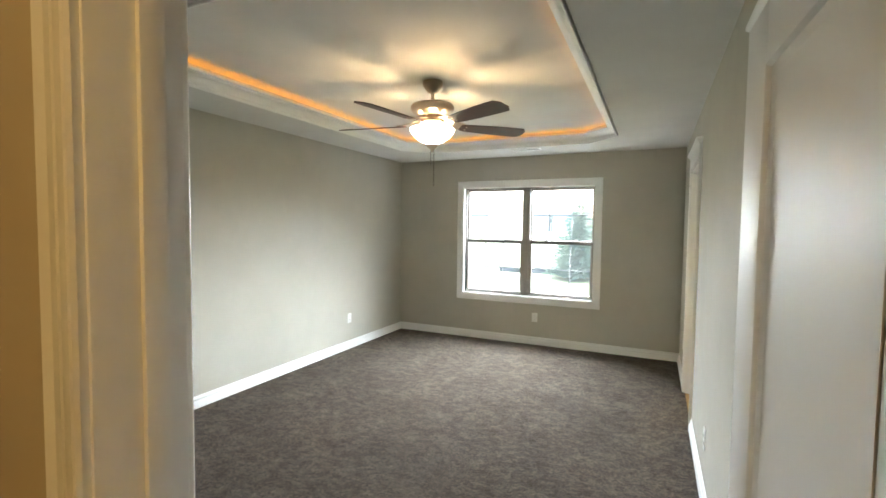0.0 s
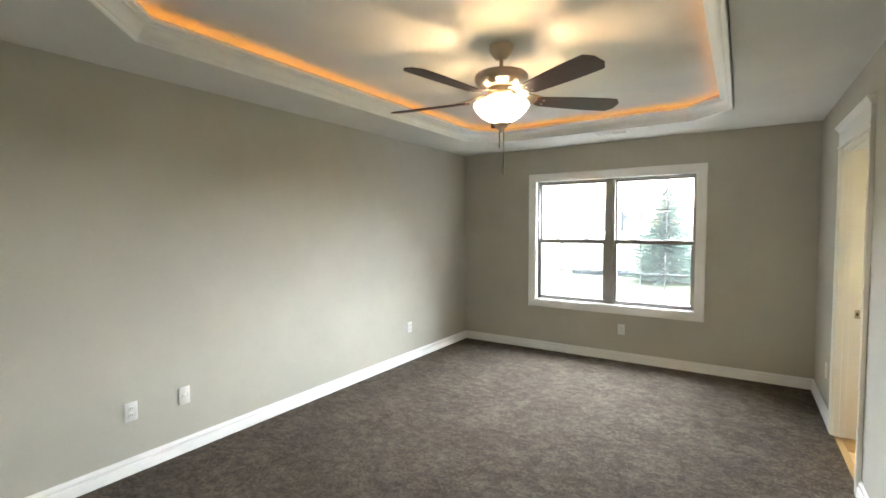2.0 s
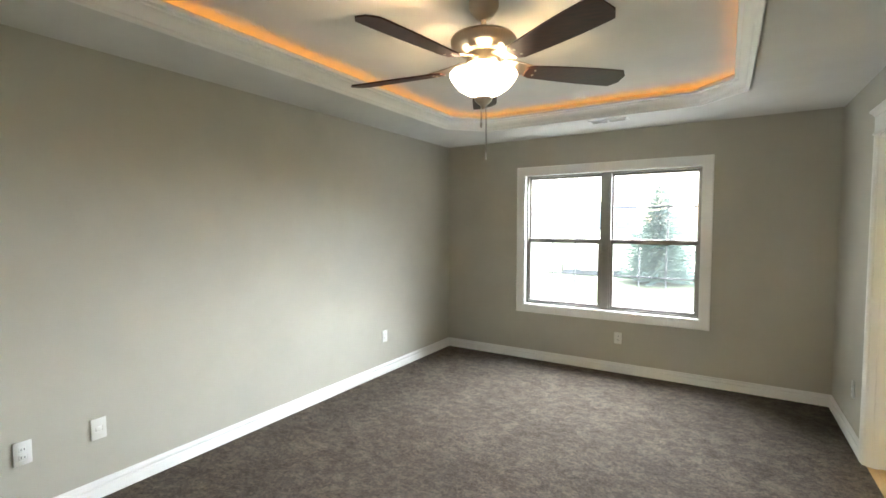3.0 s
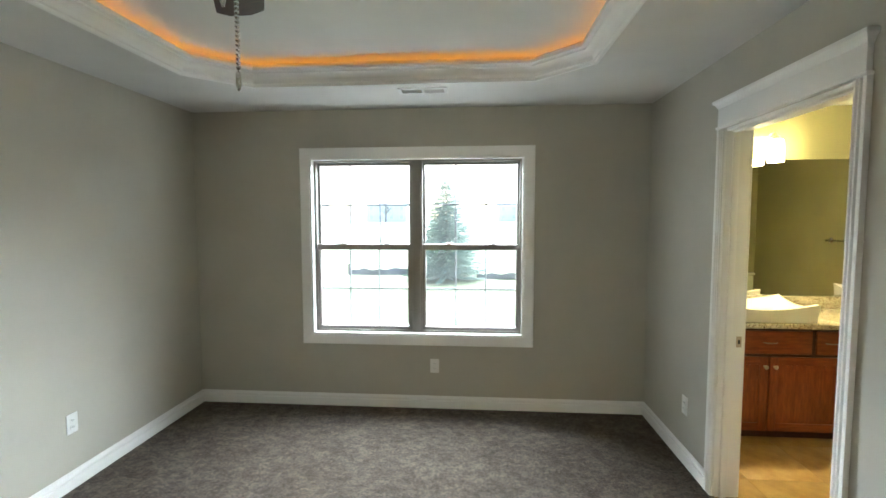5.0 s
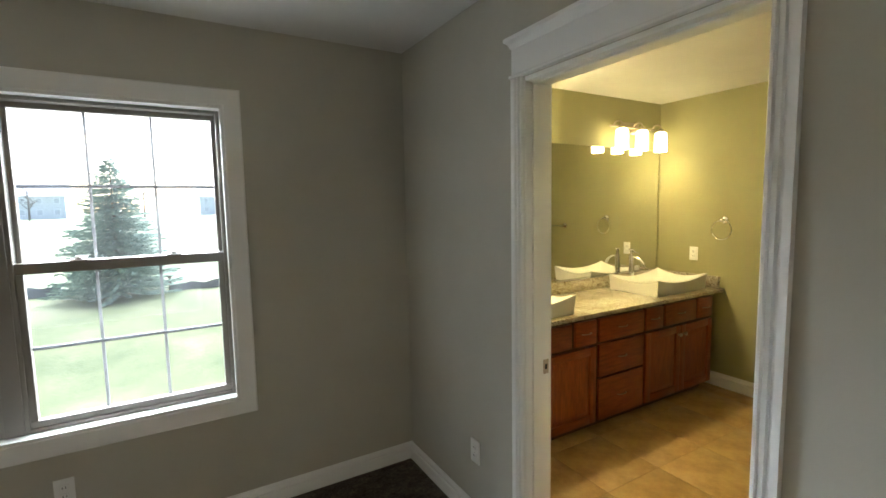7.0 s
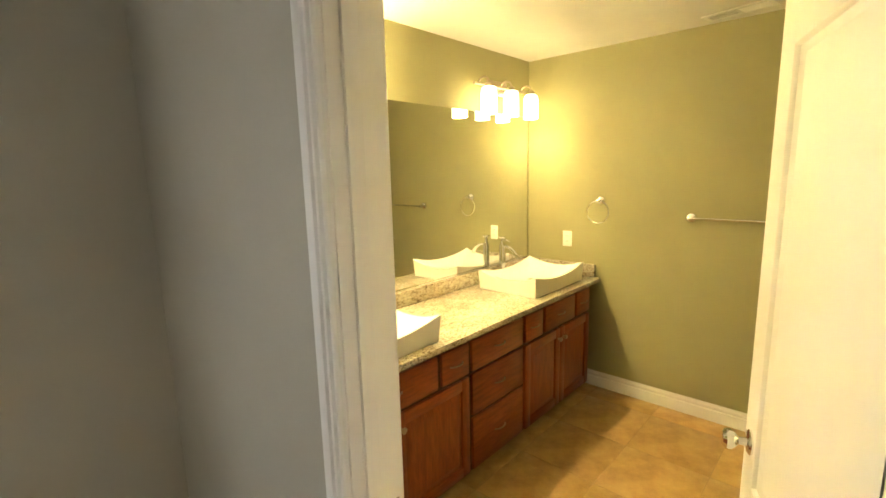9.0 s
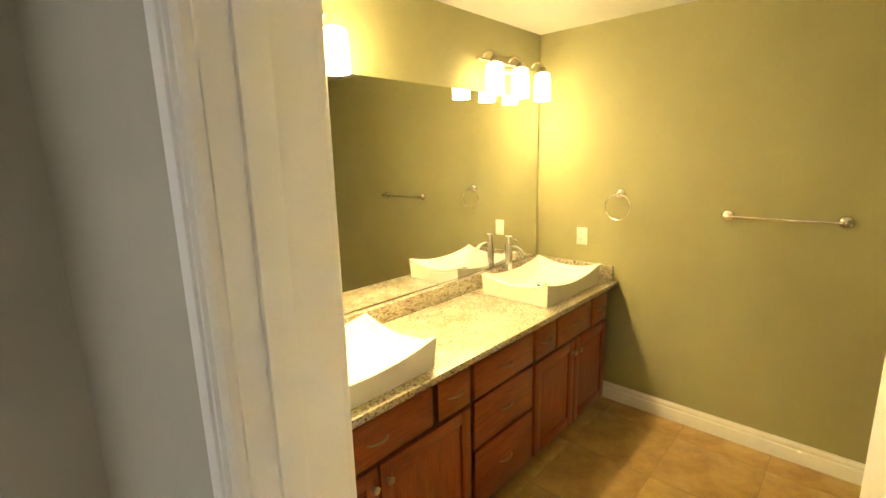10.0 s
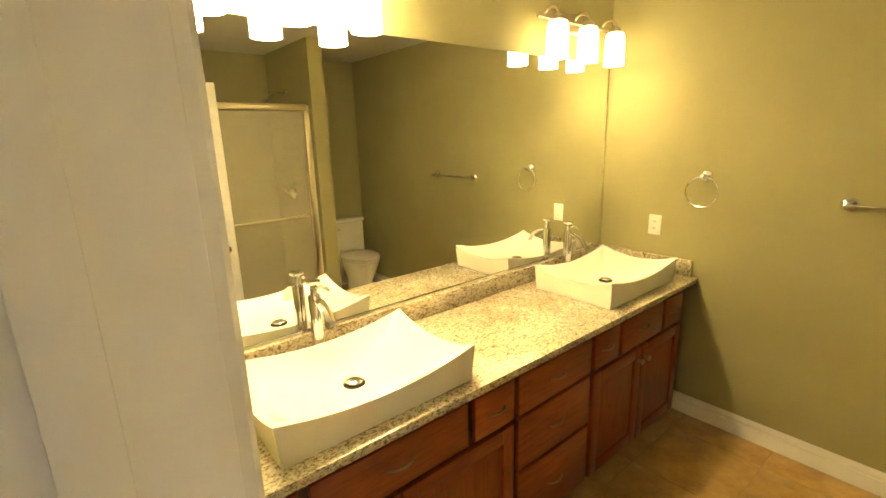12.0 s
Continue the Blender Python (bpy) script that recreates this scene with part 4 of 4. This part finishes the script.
bm = bmesh.new()
loft(bm, [oval(0, 0.40, 0.115, 0.23, 0.001), oval(0, 0.40, 0.105, 0.21, 0.06), oval(0, 0.41, 0.11, 0.20, 0.16), oval(0, 0.43, 0.165, 0.25, 0.30), oval(0, 0.435, 0.185, 0.275, 0.375), oval(0, 0.435, 0.18, 0.27, 0.39)])
part("bowl", bm, PORCELAIN, toilet)
bm = bmesh.new()
box(bm, -0.21, 0.21, 0.025, 0.20, 0.40, 0.74, bev=0.02)
part("tank", bm, PORCELAIN, toilet)
part("tank_lid", boxed(-0.22, 0.22, 0.018, 0.21, 0.741, 0.775, bev=0.01), PORCELAIN, toilet)
bm = bmesh.new()
loft(bm, [oval(0, 0.44, 0.185, 0.275, 0.391), oval(0, 0.44, 0.19, 0.28, 0.405), oval(0, 0.44, 0.185, 0.275, 0.412)])
part("seat", bm, PORCELAIN, toilet)
bm = bmesh.new()
loft(bm, [oval(0, 0.44, 0.180, 0.270, 0.417), oval(0, 0.44, 0.190, 0.282, 0.421), oval(0, 0.44, 0.190, 0.282, 0.432), oval(0, 0.44, 0.170, 0.262, 0.442), oval(0, 0.44, 0.06, 0.10, 0.446)])
part("lid", bm, PORCELAIN, toilet)
for x in (-0.075, 0.075):
    part("hinge", boxed(x - 0.02, x + 0.02, 0.205, 0.235, 0.40, 0.448, bev=0.005), PORCELAIN, toilet)
bm = bmesh.new()
lathe(bm, [(0.014, 0.200), (0.014, 0.208), (0.008, 0.212)], 14, (-0.155, 0, 0.685), "y")
tube(bm, [(-0.155, 0.214, 0.685), (-0.120, 0.222, 0.680), (-0.085, 0.222, 0.674)], [0.006, 0.006, 0.005], 10)
part("flush_lever", bm, CHROME, toilet, "small chrome flush lever")
bm = bmesh.new()
box(bm, -0.11, 0.11, 0.03, 0.24, 0.18, 0.40, bev=0.02)
part("neck", bm, PORCELAIN, toilet)

# ---- outside ----
def lawn(y):
    """The lawn climbs gently away from the house."""
    t = min(1.0, max(0.0, (y - 6.5) / 5.0))
    return -0.38 + 0.60 * t * t * (3 - 2 * t)


GZ = lawn(90)
bm = bmesh.new()
xs = [-3000, -400, -80, -40, -20, -10, -5, 0, 5, 10, 20, 40, 80, 400, 3000]
ys = [-3000, -400, -60, -20, 0, 6.5] + [6.5 + 0.5 * k for k in range(1, 11)] + [14, 20, 40, 80, 400, 3000]
gv = [[bm.verts.new((x, y, lawn(y))) for y in ys] for x in xs]
for a, c_ in zip(gv, gv[1:]):
    for k in range(len(ys) - 1):
        bm.faces.new((a[k], c_[k], c_[k + 1], a[k + 1]))
setting("ground", bm, GRASS, "dry pale lawn with thin green patches", "ground")


def spruce(at, height, spread, seed, label):
    rnd = random.Random(seed)
    t = thing("spruce_tree", label, "tree", at)
    bm = bmesh.new()
    tube(bm, [(0, 0, 0), (0.01, 0, height * 0.5), (0, 0, height)], [0.045, 0.025, 0.006], 10)
    part("trunk", bm, BARK, t)
    verts, faces = [], []
    levels = 46
    for lv in range(levels):
        f = lv / (levels - 1)
        z0 = height * (0.05 + 0.93 * f)
        ln = spread * (1 - f) ** 0.85 + 0.06
        nb = max(5, int(17 - 10 * f))
        for k in range(nb):
            a = 2 * math.pi * (k + rnd.random() * 0.7) / nb + lv
            L = ln * rnd.uniform(0.66, 1.10)
            zb = z0 + rnd.uniform(-0.035, 0.035)
            d = Vector((math.cos(a), math.sin(a), 0))
            s_ = Vector((-d.y, d.x, 0))
            m = max(3, int(L / 0.04))
            for i in range(1, m + 1):
                q = i / m
                p = d * (L * q) + Vector((0, 0, zb - 0.16 * L * q + 0.12 * L * q * q + rnd.uniform(-0.012, 0.012)))
                w = 0.065 * (1.15 - 0.6 * q) * (0.6 + 0.6 * L / spread)
                for sg in (-1, 1, 0):
                    tip = p + d * (0.04 + 0.03 * rnd.random()) + s_ * (sg * w * rnd.uniform(0.8, 1.3)) + Vector((0, 0, rnd.uniform(-0.035, 0.02)))
                    b0 = p + s_ * 0.010 + Vector((0, 0, 0.012))
                    b1 = p - s_ * 0.010 - Vector((0, 0, 0.012))
                    b2 = p - d * 0.03
                    n = len(verts)
                    verts += [tip, b0, b1, b2]
                    faces += [(n, n + 1, n + 3), (n, n + 3, n + 2), (n, n + 2, n + 1)]
    me = bpy.data.meshes.new("crown")
    me.from_pydata([tuple(x) for x in verts], [], faces)
    me.materials.append(NEEDLE)
    o = new("crown", me)
    o.parent = t
    return t


spruce((-1.60, 12.1, lawn(12.1)), 2.2, 0.86, 3, "blue-green spruce tree standing on the lawn")


def silt_fence(x0, x1, y, seed):
    rnd = random.Random(seed)
    f = thing("silt_fence", "low sagging black silt fence on the lawn", "fence", (x0, y, lawn(y)), group="silt fences")
    n = 40
    top, bot = [], []
    for i in range(n + 1):
        t = i / n
        x = (x1 - x0) * t
        sag = 0.05 * math.sin(t * 9 + seed) + 0.04 * math.sin(t * 31 + seed)
        top.append((x, 0.06 * math.sin(t * 13), 0.15 + 0.4 * sag - 0.08 * abs(2 * t - 1) ** 3))
        bot.append((x, 0.0, 0.0))
    bm = bmesh.new()
    rows = [[(p[0], p[1] + o, p[2]) for p in row] for row, o in ((bot, -0.004), (top, -0.004), (top, 0.004), (bot, 0.004))]
    loft(bm, [[rows[k][i] for k in range(4)] for i in range(n + 1)])
    part("fabric", bm, FABRIC, f)
    k = 0
    while k * 1.8 <= x1 - x0:
        part("stake", boxed(k * 1.8 - 0.02, k * 1.8 + 0.02, 0.01, 0.05, 0.0, 0.26), BARK, f)
        k += 1


silt_fence(-4.0, -2.2, 12.7, 1)
silt_fence(-0.9, 0.9, 12.1, 2)


def bare_tree(at, height, seed):
    rnd = random.Random(seed)
    t = thing("bare_tree", "distant leafless grey tree", "tree", at, group="distant trees")
    bm = bmesh.new()
    tube(bm, [(0, 0, 0), (0.05, 0, height * 0.45), (0, 0.05, height * 0.8)], [0.2, 0.14, 0.05], 7)
    part("trunk", bm, BARK, t)
    bm = bmesh.new()
    for k in range(26):
        z = height * rnd.uniform(0.25, 0.75)
        a = rnd.uniform(0, 6.283)
        L = height * rnd.uniform(0.18, 0.34)
        d = Vector((math.cos(a), math.sin(a), rnd.uniform(0.5, 1.3))).normalized()
        p0 = Vector((0, 0, z))
        p1 = p0 + d * L
        tube(bm, [p0, (p0 + p1) / 2 + Vector((0, 0, 0.1)), p1], [0.06, 0.035, 0.012], 4)
        for _ in range(9):
            q = p0 + (p1 - p0) * rnd.uniform(0.4, 1)
            e = q + Vector((rnd.uniform(-1, 1), rnd.uniform(-1, 1), rnd.uniform(0.1, 1))) * L * 0.35
            tube(bm, [q, e], [0.022, 0.008], 3)
    part("crown", bm, TWIG, t)


for i, (x, y, hgt) in enumerate(((-24, 115, 7), (-15, 120, 8), (-36, 125, 9), (5.5, 66, 5.0), (12, 122, 8), (19, 110, 7), (-7, 135, 8))):
    bare_tree((x, y, GZ), hgt, 20 + i)


def far_house(at, w, d, hgt, seed):
    h_ = thing("house", "distant pale two-storey house with grey roof", "house", at, group="distant houses")
    part("wall", boxed(-w / 2, w / 2, -d / 2, d / 2, 0, hgt), SIDING, h_)
    bm = bmesh.new()
    e = 0.4
    loft(bm, [[(x, -d / 2 - e, hgt), (x, d / 2 + e, hgt), (x, 0, hgt + d * 0.35)] for x in (-w / 2 - e, w / 2 + e)])
    part("roof", bm, ROOFING, h_)
    for st in range(2):
        for k in range(4):
            x = -w / 2 + w * (k + 0.5) / 4
            wn = part("window", boxed(x - 0.6, x + 0.6, -d / 2 - 0.06, -d / 2 - 0.005, 0.9 + 2.7 * st, 2.3 + 2.7 * st), TRIM, h_)
            part("pane", boxed(x - 0.5, x + 0.5, -d / 2 - 0.075, -d / 2 - 0.062, 1.0 + 2.7 * st, 2.2 + 2.7 * st), DARKPANE, wn)


far_house((-30, 150, GZ), 13, 9, 5.4, 1)
far_house((13, 165, GZ), 14, 9, 5.4, 2)
far_house((-60, 155, GZ), 13, 9, 5.4, 3)

# ---- floor tiles ----
S = 0.435
tile_mesh = None
for i in range(-6, 2):
    for j in range(-6, 4):
        x0, y0 = 2.885 + i * S, 4.705 + j * S
        if x0 + S < EAST2 - 0.09 or x0 > BX1 or y0 + S < BY0 or y0 > BY1:
            continue
        a0, a1 = max(x0, EAST + 0.045), min(x0 + S, BX1)
        b0, b1 = max(y0, BY0), min(y0 + S, BY1)
        if a1 - a0 < 0.02 or b1 - b0 < 0.02:
            continue
        full = abs(a1 - a0 - S) < 1e-6 and abs(b1 - b0 - S) < 1e-6
        if full and tile_mesh:
            o = new("tile", tile_mesh)
        else:
            bm = boxed(-(a1 - a0) / 2 + 0.0025, (a1 - a0) / 2 - 0.0025, -(b1 - b0) / 2 + 0.0025, (b1 - b0) / 2 - 0.0025, -0.006, 0.0, bev=0.0015)
            o = finish("tile", bm, TILE)
            if full:
                tile_mesh = o.data
        o.parent = bath_floor
        o.location = ((a0 + a1) / 2, (b0 + b1) / 2, BF)
